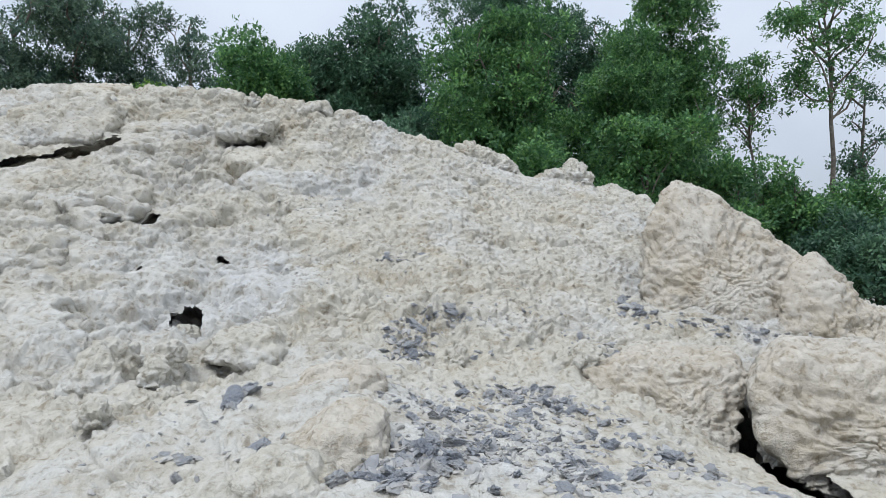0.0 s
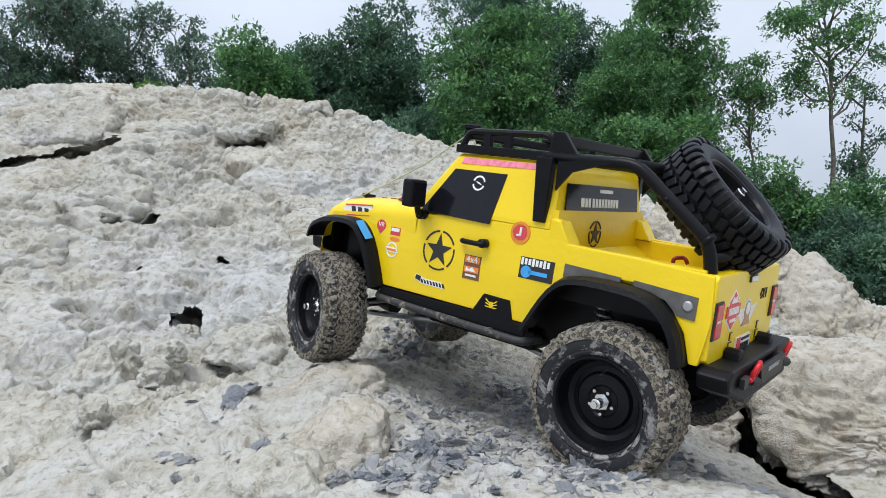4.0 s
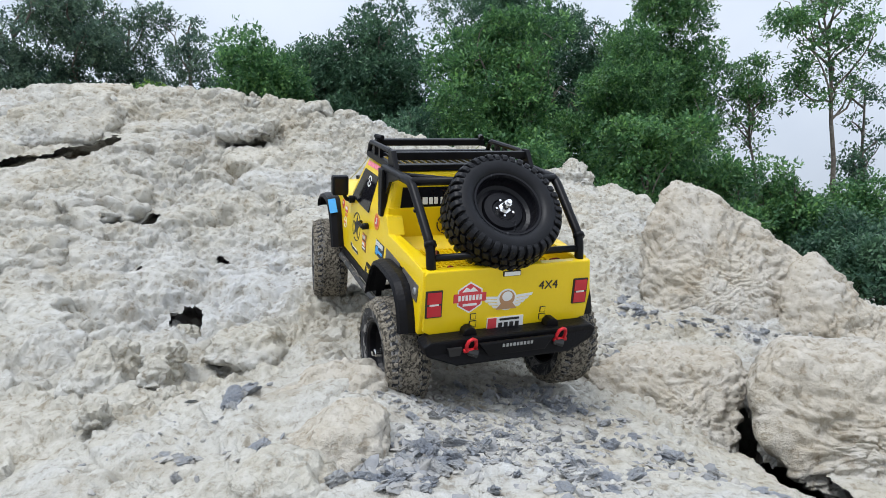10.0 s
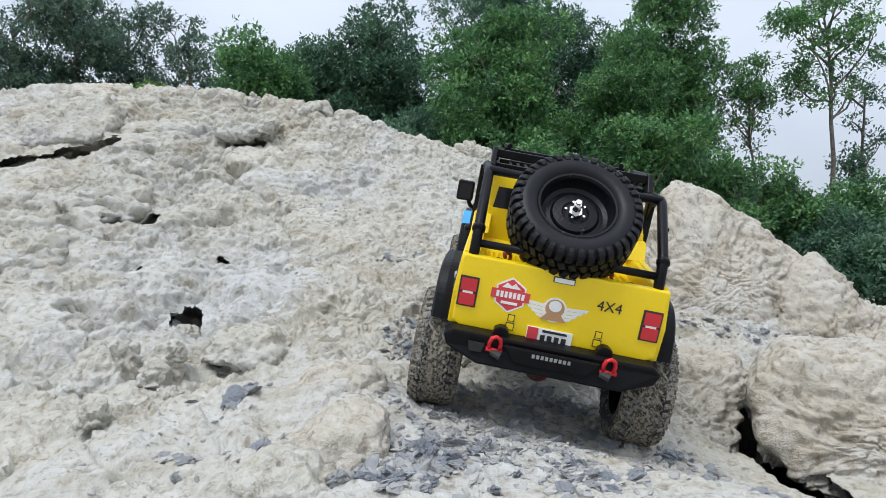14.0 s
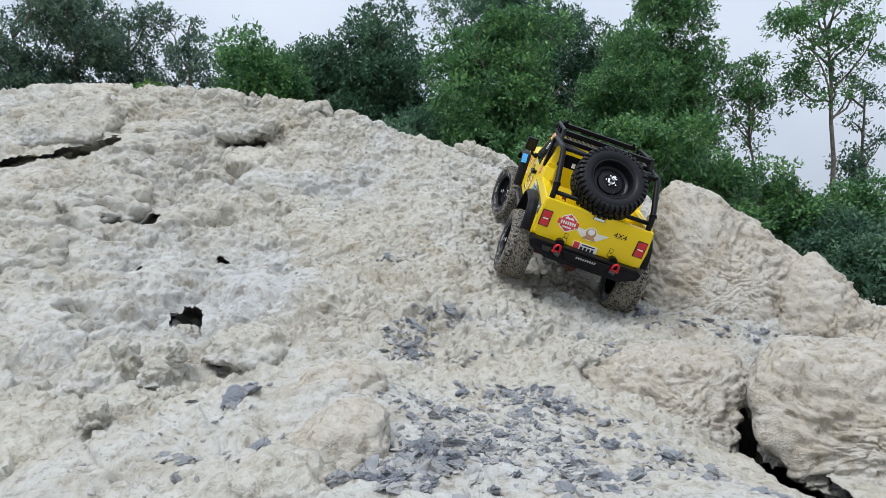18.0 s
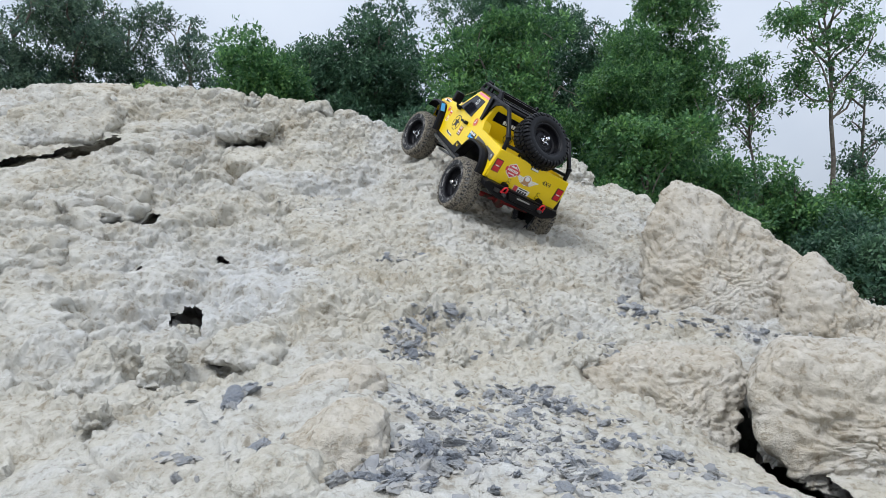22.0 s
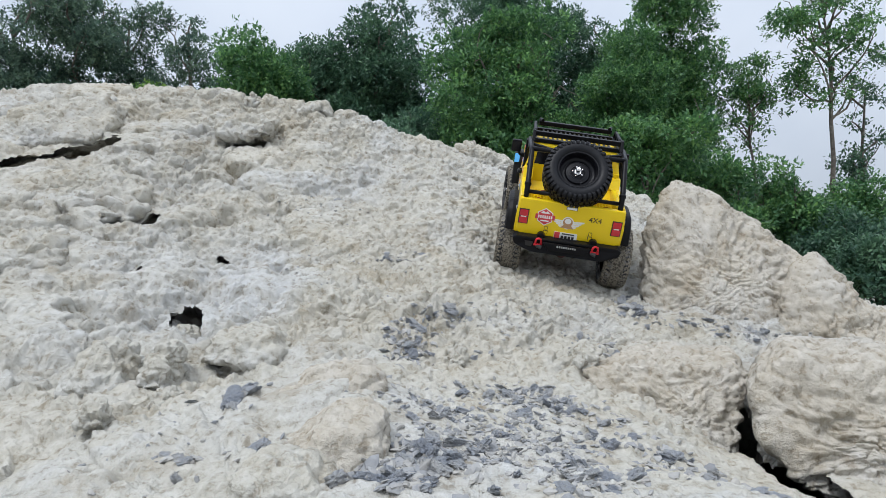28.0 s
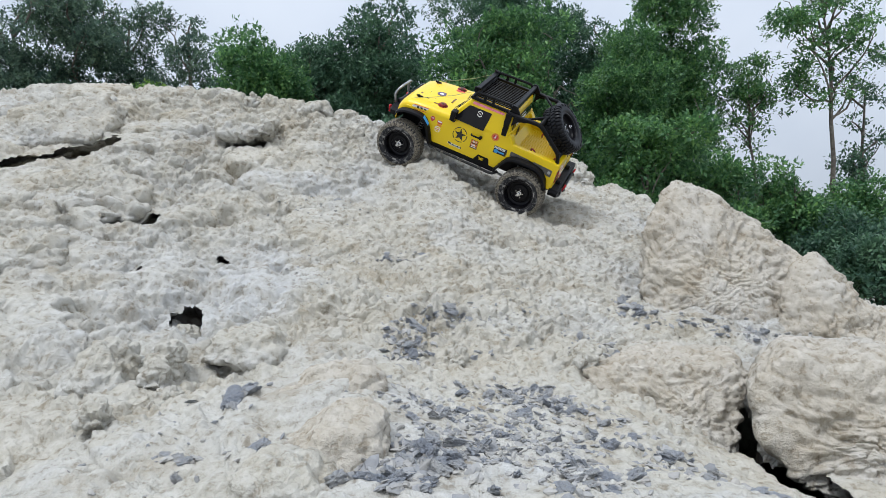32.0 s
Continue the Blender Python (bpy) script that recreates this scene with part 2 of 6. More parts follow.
# dark hollows under the clods: x and z of the opening's middle, its depth y, half width, half height, lean, depth into the slope
HOLLOWS = [(-0.374, 0.955, 0.104, 0.030, 0.015, -0.35, 0.15), (-0.825, 1.47, 0.410, 0.085, 0.018, 0.35, 0.14), (-0.900, 1.38, 0.368, 0.050, 0.018, 0.30, 0.12), (-0.478, 1.59, 0.453, 0.049, 0.011, 0.0, 0.09), (-0.605, 1.19, 0.250, 0.020, 0.007, -0.1, 0.08), (-0.543, 1.20, 0.250, 0.014, 0.010, 0.0, 0.08),
           (-0.380, 1.155, 0.182, 0.012, 0.006, -0.2, 0.06), (-0.640, 1.08, 0.190, 0.008, 0.006, 0.0, 0.05), (-0.925, 1.70, 0.570, 0.012, 0.006, 0.0, 0.05), (0.362, 0.80, -0.022, 0.032, 0.046, 0.0, 0.18), (-0.50, 1.04, 0.165, 0.007, 0.006, 0.3, 0.05), (-0.77, 1.6, 0.46, 0.010, 0.005, 0.2, 0.05)]
LANES = ((-0.10, 0.66, 0.10), (0.05, 0.5, 0.18), (0.25, 0.6, 0.15), (0.1, 1.1, 0.12), (0.2, 1.2, 0.14), (0.05, 1.4, 0.15), (-0.05, 1.65, 0.15), (0.2, 1.6, 0.14))


def ground_points(x, y):
    z = heap_height(x, y)
    r = np.hypot(x, y)
    near = np.clip((3.0 - r) / 0.6, 0, 1) * np.clip((r - 0.22) / 0.12, 0, 1)
    calm = np.ones_like(x)
    for cx, cy, s in LANES:
        calm -= 0.40 * np.exp(-((x - cx) ** 2 + (y - cy) ** 2) / (2 * s * s))
    calm = np.clip(calm, 0.55, 1)
    flat = np.clip((0.85 - y) / 0.2, 0, 1)
    left = np.clip((0.05 - x) / 0.4, 0, 1)
    e = 0.025
    zx = (heap_height(x + e, y) - heap_height(x - e, y)) / (2 * e)
    zy = (heap_height(x, y + e) - heap_height(x, y - e)) / (2 * e)
    zx, zy = np.clip(zx, -1.6, 1.6) * near, np.clip(zy, -1.6, 1.6) * near
    p = np.stack([x, y, z], 1)
    d = np.zeros_like(x)
    k = near > 0
    q, left, flat = p[k], left[k], flat[k]
    patch = np.clip(0.75 + 0.7 * fbm(q * 3.1 + 3, 2, 27), 0.35, 1.25)
    body = fbm(q * 5.0, 3, 20)
    clods = cells(q * np.array([7.0, 8.5, 9.5]) + 0.3 * body[:, None], 33)
    pits = np.clip(fbm(q * 19 + 7, 2, 25) - 0.5, 0, 1)
    soft = calm[k]
    d[k] = (0.014 * body + (0.020 + 0.036 * left) * clods * (1 - 0.5 * flat)) * soft - 0.034 * pits * (1 - 0.8 * flat)
    d[k] += crumble(q, 0, (0.60 + 0.6 * left) * patch * (0.3 + 0.7 * soft), 0.75 + 0.45 * patch) * (1 - 0.55 * flat)
    for hx, hy, hz, hw, hh, lean, dep in HOLLOWS:
        d *= 1 - 0.6 * np.exp(-((x - hx) / (hw * 1.4)) ** 2 - ((z - hz) / (hh * 1.6 + 0.005)) ** 2)
    d = np.where(d > 0, 0.020 * np.tanh(d / 0.020), d) * near
    far = np.clip((r - 4) / 4, 0, 1)
    d += far * 0.12 * fbm(p * 0.8, 3, 30)
    # push out of the slope, more forward than up, so that lumps overhang a little
    ux, uy = -zx * 1.5, -zy * (1 + 1.3 * np.clip(zy, 0, 0.8))
    ul = np.sqrt(1 + ux * ux + uy * uy)
    return np.stack([x + d * ux / ul, y + d * uy / ul, z + d / ul], 1)


def in_hollow(v):
    """Which points lie in the opening of a hollow."""
    out = np.zeros(len(v), bool)
    for hx, hy, hz, hw, hh, lean, dep in HOLLOWS:
        dx = (v[:, 0] - hx) / hw
        dz = (v[:, 2] - hz - lean * (v[:, 0] - hx)) / hh
        ragged = 0.20 * value_noise(v * 70, 50)
        out |= (np.abs(dx) ** 2.6 + np.abs(dz) ** 2.6 + ragged < 1) & (np.abs(v[:, 1] - hy) < 0.20)
    return out


def build_ground():
    az = np.concatenate([np.radians(np.linspace(-37, 37, 740)), np.radians(np.linspace(39, 321, 90))])
    rad = np.concatenate([[0.0002, 0.1, 0.2, 0.28], np.linspace(0.33, 0.70, 140, endpoint=False), np.linspace(0.70, 1.05, 160, endpoint=False), np.linspace(1.05, 1.98, 330, endpoint=False), np.linspace(1.98, 2.30, 40), np.exp(np.linspace(np.log(2.34), np.log(400), 70))])
    A, Rr = np.meshgrid(az, rad)
    x, y = (Rr * np.sin(A)).ravel() + 0.004 * (Rr.ravel() < 0.05), (Rr * np.cos(A)).ravel()
    v = ground_points(x, y)
    na, nr = len(az), len(rad)
    i = np.arange(nr - 1)[:, None] * na
    j = np.arange(na)[None, :]
    j2 = (j + 1) % na
    f = np.stack([i + j, i + j2, i + na + j2, i + na + j], -1).reshape(-1, 4)
    hole = in_hollow(np.stack([x, y, heap_height(x, y)], 1))
    f = f[~hole[f].all(1)]
    # an added, unseen sheet below keeps sky light out of the hollows
    parts = [(v, f), (np.array([(-150, -150, -0.95), (150, -150, -0.95), (150, 150, -0.95), (-150, 150, -0.95)]), np.array([[0, 1, 2, 3]]))]
    for hx, hy, hz, hw, hh, lean, dep in HOLLOWS:
        d, q = DIRS[22]
        c = np.array([hx, hy + dep * 0.70, hz - 0.010])
        s = np.array([hw * 1.5 + 0.008, dep * 0.75, hh * 1.7 + 0.010])
        pv = c + d * s * (1 + 0.18 * fbm(d * 3 + hx * 40, 3, 60))[:, None]
        pv[:, 2] += lean * (pv[:, 0] - hx)
        under = heap_height(pv[:, 0], pv[:, 1]) - pv[:, 2] > 0.022
        parts.append((pv, q[under[q].all(1)]))
    v, f = join_np(parts)
    ob = new("ground", mesh_np("ground", v, f, CLAY))
    return tagged(ob, "pale crumbly dry clay heap with tan patches", "ground", kind="structure")


ground = build_ground()


# ---- clods: hardened lumps that lie on the heap ----
def rock(name, label, outline, y, front, back, seed, n=36, round_=3.0, tilt=0.3, slant=0.0, lump=0.006, coarse=0.8, fine=0.9, mat=None, category="clod", group=""):
    """A broken lump of clay: outline (x, z) round its thickest part at depth y, reaching front and back of that.
    tilt leans its face back, slant turns it sideways towards the back."""
    d, f = DIRS[n]
    pts = np.array(outline, float)
    c = (pts.min(0) + pts.max(0)) / 2
    t = np.linspace(0, 1, 9)[:-1, None]
    ring = np.concatenate([a * (1 - t) + b * t for a, b in zip(pts - c, np.roll(pts - c, -1, 0))])
    ang, rad = np.arctan2(ring[:, 1], ring[:, 0]), np.hypot(ring[:, 0], ring[:, 1])
    o = np.argsort(ang)
    ang, rad = ang[o], rad[o]
    theta = np.arctan2(d[:, 2], d[:, 0])
    R = np.interp(theta, np.concatenate([ang - 2 * math.pi, ang, ang + 2 * math.pi]), np.tile(rad, 3))
    D = np.where(d[:, 1] < 0, front, back)
    k = ((np.hypot(d[:, 0], d[:, 2]) / R) ** round_ + (np.abs(d[:, 1]) / D) ** round_) ** (-1 / round_)
    p = d * k[:, None]
    p[:, 1] += tilt * p[:, 2]
    p[:, 0] += slant * p[:, 1]
    off = np.random.RandomState(seed).uniform(0, 30, 3)
    fn = np.cross(p[f[:, 2]] - p[f[:, 0]], p[f[:, 3]] - p[f[:, 1]])
    nrm = np.zeros_like(p)
    for k in range(4):
        np.add.at(nrm, f[:, k], fn)
    nrm /= np.linalg.norm(nrm, axis=1)[:, None] + 1e-12
    nrm *= np.sign((nrm * d).sum())
    g = fbm(p * 0.16 / R.mean() * 14 + off, 3, seed) * lump + crumble(p + off, seed, coarse, fine)
    p = p + nrm * np.where(g > 0, (0.006 + 0.010 * coarse) * np.tanh(g / (0.006 + 0.010 * coarse)), g)[:, None]
    ob = new(name, mesh_np(name, p, f, mat or CLAY))
    ob.location = (c[0], y, c[1])
    return tagged(ob, label, category, group)


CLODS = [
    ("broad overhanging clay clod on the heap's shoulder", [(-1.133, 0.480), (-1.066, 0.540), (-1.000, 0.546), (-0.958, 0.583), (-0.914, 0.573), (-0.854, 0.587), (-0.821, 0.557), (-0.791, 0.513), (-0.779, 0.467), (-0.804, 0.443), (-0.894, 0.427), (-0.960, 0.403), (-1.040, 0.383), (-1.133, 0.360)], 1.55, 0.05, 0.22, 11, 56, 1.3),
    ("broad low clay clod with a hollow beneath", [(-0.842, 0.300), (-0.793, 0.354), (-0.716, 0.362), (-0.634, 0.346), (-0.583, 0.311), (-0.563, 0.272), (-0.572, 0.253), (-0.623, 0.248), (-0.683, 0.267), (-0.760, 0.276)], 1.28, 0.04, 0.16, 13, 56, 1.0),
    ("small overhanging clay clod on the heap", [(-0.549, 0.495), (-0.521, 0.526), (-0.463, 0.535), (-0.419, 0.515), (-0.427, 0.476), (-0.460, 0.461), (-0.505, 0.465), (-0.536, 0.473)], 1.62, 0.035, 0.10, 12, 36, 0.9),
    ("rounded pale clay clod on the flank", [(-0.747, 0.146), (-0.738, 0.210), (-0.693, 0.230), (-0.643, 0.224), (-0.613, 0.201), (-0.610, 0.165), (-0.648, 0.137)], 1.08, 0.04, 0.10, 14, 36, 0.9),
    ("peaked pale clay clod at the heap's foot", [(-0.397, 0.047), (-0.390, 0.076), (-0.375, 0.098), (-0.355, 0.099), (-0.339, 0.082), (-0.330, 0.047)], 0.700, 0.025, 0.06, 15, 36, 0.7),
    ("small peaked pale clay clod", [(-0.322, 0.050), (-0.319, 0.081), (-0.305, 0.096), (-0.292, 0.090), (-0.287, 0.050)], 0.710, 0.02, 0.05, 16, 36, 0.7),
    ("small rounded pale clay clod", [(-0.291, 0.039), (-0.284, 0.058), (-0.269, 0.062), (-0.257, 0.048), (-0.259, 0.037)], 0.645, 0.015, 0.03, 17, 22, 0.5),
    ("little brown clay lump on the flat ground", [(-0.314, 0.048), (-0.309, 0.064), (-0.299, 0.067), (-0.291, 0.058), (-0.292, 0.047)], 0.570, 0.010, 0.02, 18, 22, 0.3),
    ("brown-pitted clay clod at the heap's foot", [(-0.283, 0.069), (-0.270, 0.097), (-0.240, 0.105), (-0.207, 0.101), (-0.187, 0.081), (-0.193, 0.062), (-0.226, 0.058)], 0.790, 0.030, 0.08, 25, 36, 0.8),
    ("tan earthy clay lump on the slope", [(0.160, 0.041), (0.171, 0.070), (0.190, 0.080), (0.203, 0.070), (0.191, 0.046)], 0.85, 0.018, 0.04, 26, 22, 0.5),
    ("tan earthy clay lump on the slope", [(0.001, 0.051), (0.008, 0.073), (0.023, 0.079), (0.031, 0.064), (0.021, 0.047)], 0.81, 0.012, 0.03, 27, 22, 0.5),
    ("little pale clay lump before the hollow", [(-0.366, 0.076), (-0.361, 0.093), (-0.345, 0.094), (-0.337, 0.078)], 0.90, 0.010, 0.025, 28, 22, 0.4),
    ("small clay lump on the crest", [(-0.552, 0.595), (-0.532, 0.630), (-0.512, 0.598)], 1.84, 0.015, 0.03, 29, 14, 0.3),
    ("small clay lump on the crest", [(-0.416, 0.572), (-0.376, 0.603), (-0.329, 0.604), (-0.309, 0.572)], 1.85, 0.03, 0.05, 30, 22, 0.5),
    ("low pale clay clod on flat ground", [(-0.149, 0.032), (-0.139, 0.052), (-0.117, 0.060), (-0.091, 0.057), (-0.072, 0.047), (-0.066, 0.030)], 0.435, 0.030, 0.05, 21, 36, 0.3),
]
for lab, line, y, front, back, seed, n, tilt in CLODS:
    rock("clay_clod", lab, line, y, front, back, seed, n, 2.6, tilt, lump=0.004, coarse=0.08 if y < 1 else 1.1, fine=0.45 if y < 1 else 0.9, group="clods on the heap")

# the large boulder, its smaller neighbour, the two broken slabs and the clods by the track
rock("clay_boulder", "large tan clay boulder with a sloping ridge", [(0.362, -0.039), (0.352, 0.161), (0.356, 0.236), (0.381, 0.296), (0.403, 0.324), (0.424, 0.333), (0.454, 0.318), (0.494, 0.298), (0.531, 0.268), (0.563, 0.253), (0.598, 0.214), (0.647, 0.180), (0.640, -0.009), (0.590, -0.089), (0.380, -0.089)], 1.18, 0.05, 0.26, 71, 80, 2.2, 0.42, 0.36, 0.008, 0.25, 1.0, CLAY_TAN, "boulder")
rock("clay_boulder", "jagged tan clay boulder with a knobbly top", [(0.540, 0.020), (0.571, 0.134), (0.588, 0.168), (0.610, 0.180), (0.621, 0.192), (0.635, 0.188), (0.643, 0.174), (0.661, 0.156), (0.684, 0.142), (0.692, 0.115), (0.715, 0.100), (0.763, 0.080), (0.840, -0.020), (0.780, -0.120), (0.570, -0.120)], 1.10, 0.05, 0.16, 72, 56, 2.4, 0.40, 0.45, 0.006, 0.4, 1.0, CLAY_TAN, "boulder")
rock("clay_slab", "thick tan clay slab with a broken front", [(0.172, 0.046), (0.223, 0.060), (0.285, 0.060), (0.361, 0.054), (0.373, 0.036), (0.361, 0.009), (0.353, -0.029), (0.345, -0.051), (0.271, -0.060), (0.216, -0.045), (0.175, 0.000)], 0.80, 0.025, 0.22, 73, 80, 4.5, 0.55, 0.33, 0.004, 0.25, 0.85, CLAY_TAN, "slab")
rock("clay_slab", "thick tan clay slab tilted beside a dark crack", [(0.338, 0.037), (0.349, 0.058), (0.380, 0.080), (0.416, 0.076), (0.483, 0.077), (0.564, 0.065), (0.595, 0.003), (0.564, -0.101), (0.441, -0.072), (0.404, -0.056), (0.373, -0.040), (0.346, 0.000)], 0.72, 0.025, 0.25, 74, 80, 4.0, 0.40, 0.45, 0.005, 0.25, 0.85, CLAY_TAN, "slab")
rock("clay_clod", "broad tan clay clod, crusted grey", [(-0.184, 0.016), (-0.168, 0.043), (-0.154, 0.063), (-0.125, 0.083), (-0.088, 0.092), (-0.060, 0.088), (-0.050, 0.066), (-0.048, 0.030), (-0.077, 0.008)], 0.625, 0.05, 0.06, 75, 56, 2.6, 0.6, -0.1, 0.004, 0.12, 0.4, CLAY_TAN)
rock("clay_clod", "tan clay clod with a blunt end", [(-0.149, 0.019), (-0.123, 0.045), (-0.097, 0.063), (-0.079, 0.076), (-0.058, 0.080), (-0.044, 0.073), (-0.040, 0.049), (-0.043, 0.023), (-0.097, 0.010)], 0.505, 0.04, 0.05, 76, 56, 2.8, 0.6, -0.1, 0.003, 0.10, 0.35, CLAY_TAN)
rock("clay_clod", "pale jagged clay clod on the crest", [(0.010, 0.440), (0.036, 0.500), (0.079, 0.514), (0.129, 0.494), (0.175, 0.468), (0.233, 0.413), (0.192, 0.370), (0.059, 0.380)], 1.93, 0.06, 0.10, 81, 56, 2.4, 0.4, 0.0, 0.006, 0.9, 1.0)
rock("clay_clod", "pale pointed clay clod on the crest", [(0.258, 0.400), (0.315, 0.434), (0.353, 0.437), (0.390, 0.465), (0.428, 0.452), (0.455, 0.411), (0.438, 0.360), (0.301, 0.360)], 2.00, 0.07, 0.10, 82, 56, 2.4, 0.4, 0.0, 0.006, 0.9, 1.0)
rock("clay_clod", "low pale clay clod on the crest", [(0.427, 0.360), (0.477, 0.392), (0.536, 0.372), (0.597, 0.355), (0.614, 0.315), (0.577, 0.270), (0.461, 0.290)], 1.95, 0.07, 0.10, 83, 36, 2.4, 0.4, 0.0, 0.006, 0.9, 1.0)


# ---- shale: thin grey flakes and chips ----
def flake_mesh(seed, n):
    """A broken, layered piece of shale, about 1 long either way from its middle."""
    rng = np.random.RandomState(seed)
    d, f = DIRS[n]
    acc = np.ones(len(d))
    s = np.array([1.0, rng.uniform(0.5, 0.85), rng.uniform(0.22, 0.42)])
    for w, h in [((0, 0, 1), 0.95), ((0, 0, -1), 0.95)] + [(rng.normal(size=3) * np.array([1, 1, 0.45]), rng.uniform(0.6, 0.95)) for _ in range(9)]:
        w = np.array(w) / np.linalg.norm(w)
        acc += np.maximum(d @ w / h, 1e-6) ** 14
    p = d * (acc ** (-1 / 14))[:, None]
    off = rng.uniform(0, 40, 3)
    p = p * (1 + 0.22 * fbm(p * 2.3 + off, 2, seed) + 0.12 * np.sign(value_noise(p * np.array([1.5, 1.5, 5.0]) + off, seed + 4)))[:, None]
    return mesh_np("shale_flake", p * s, f, SHALE if n > 2 else SHALE_CHIP, smooth=False)


FLAKES = [flake_mesh(s, 6) for s in range(14)]
CHIPS = [flake_mesh(s + 30, 2) for s in range(14)]
SHALE_BEDS = [
    (0.050, 0.556, 0.086, 0.087, 58, 620, 0.009),
    (-0.036, 0.442, 0.026, 0.015, 5, 24, 0.013),
    (0.032, 0.496, 0.025, 0.024, 10, 50, 0.014),
    (0.105, 0.700, 0.054, 0.036, 36, 240, 0.011),
    (-0.046, 0.840, 0.024, 0.059, 24, 160, 0.012),
    (0.321, 1.102, 0.030, 0.038, 14, 30, 0.017),
    (-0.184, 0.626, 0.017, 0.017, 5, 12, 0.018),
    (-0.194, 0.488, 0.018, 0.013, 5, 14, 0.012),
    (-0.025, 0.448, 0.029, 0.024, 9, 70, 0.017),
    (0.090, 0.446, 0.027, 0.040, 16, 120, 0.012),
    (0.463, 1.070, 0.110, 0.031, 16, 110, 0.013),
    (0.013, 0.938, 0.036, 0.024, 16, 60, 0.012),
    (-0.083, 1.156, 0.030, 0.025, 6, 20, 0.014),
    (0.207, 0.596, 0.041, 0.078, 14, 90, 0.013),
    (-0.135, 0.504, 0.008, 0.012, 3, 10, 0.014),
    (0.232, 0.918, 0.019, 0.024, 5, 16, 0.015),
    (0.235, 0.532, 0.041, 0.063, 6, 40, 0.016),
    (-0.007, 0.618, 0.032, 0.045, 10, 60, 0.010),
    (0.047, 0.832, 0.013, 0.012, 2, 5, 0.014),
    (-0.256, 1.336, 0.080, 0.052, 3, 40, 0.009),
    (-0.019, 0.506, 0.019, 0.019, 14, 60, 0.014),
    (0.097, 0.974, 0.050, 0.078, 5, 60, 0.009),
    (-0.138, 1.120, 0.115, 0.120, 0, 60, 0.008),
    (-0.223, 0.538, 0.074, 0.078, 3, 40, 0.008),
    (0.174, 0.942, 0.048, 0.057, 4, 40, 0.009),
]


def scatter_shale():
    rng = np.random.RandomState(5)
    chips = []
    for cx, cy, sx, sy, n, nc, size in SHALE_BEDS:
        nc = int(nc * 1.0)
        k = n + nc
        x = cx + sx * np.clip(rng.normal(size=k) * 0.66, -1.6, 1.6)
        y = cy + sy * np.clip(rng.normal(size=k) * 0.66, -1.6, 1.6)
        p = ground_points(x, y)
        slope = np.degrees(np.arctan2(heap_height(x, y + 0.03) - heap_height(x, y - 0.03), 0.06))
        for i in range(k):
            s = size * (rng.uniform(0.45, 1.0) if i < n else rng.uniform(0.20, 0.60))
            m = pose(p[i, 0], p[i, 1], p[i, 2] + s * 0.05, slope[i] * 0.6 + rng.normal() * 24, rng.normal() * 24, rng.uniform(0, 360)) @ Matrix.Diagonal((s, s, s, 1))
            me = (FLAKES if i < n else CHIPS)[rng.randint(14)]
            if i < n:
                ob = new("shale_flake", me)
                ob.matrix_world = m
                tagged(ob, "thin grey shale flake lying on the clay", "stone", "shale flakes")
            else:
                chips.append((me, m))
    strew("shale_chips", "small grey shale chips strewn on the clay", "stones", chips, SHALE_CHIP)


def strew(name, label, category, pieces, mat, smooth=False):
    """One object of kind stuff out of many small pieces (mesh, matrix)."""
    parts = []
    for me, m in pieces:
        co = np.empty(len(me.vertices) * 3)
        me.vertices.foreach_get("co", co)
        fa = np.empty(len(me.loops), np.int32)
        me.loops.foreach_get("vertex_index", fa)
        mm = np.array(m)
        parts.append((co.reshape(-1, 3) @ mm[:3, :3].T + mm[:3, 3], fa.reshape(-1, 4)))
    v, f = join_np(parts)
    tagged(new(name, mesh_np(name, v, f, mat, smooth)), label, category, kind="stuff")


scatter_shale()

# ---- the wood behind the heap ----
def tube(path, radii, sides=7):
    """Vertices and quads of a tapering tube along a path."""
    path = np.asarray(path, float)
    v, f = [], []
    for i, p in enumerate(path):
        t = path[min(i + 1, len(path) - 1)] - path[max(i - 1, 0)]
        t /= np.linalg.norm(t) + 1e-9
        u = np.cross(t, (0.31, 0.95, 0.08))
        u /= np.linalg.norm(u) + 1e-9
        w = np.cross(t, u)
        for k in range(sides):
            a = 2 * math.pi * k / sides
            v.append(p + radii[i] * (math.cos(a) * u + math.sin(a) * w))
    for i in range(len(path) - 1):
        for k in range(sides):
            j = (k + 1) % sides
            f.append((i * sides + k, i * sides + j, (i + 1) * sides + j, (i + 1) * sides + k))
    return np.array(v), np.array(f)


def limb_path(rng, a, b, n=6, wobble=0.08):
    t = np.linspace(0, 1, n)[:, None]
    p = np.asarray(a) * (1 - t) + np.asarray(b) * t
    length = np.linalg.norm(np.asarray(b) - np.asarray(a))
    p += np.cumsum(rng.normal(size=p.shape), 0) * wobble * length / n ** 0.5 * np.sin(t * math.pi)
    return p


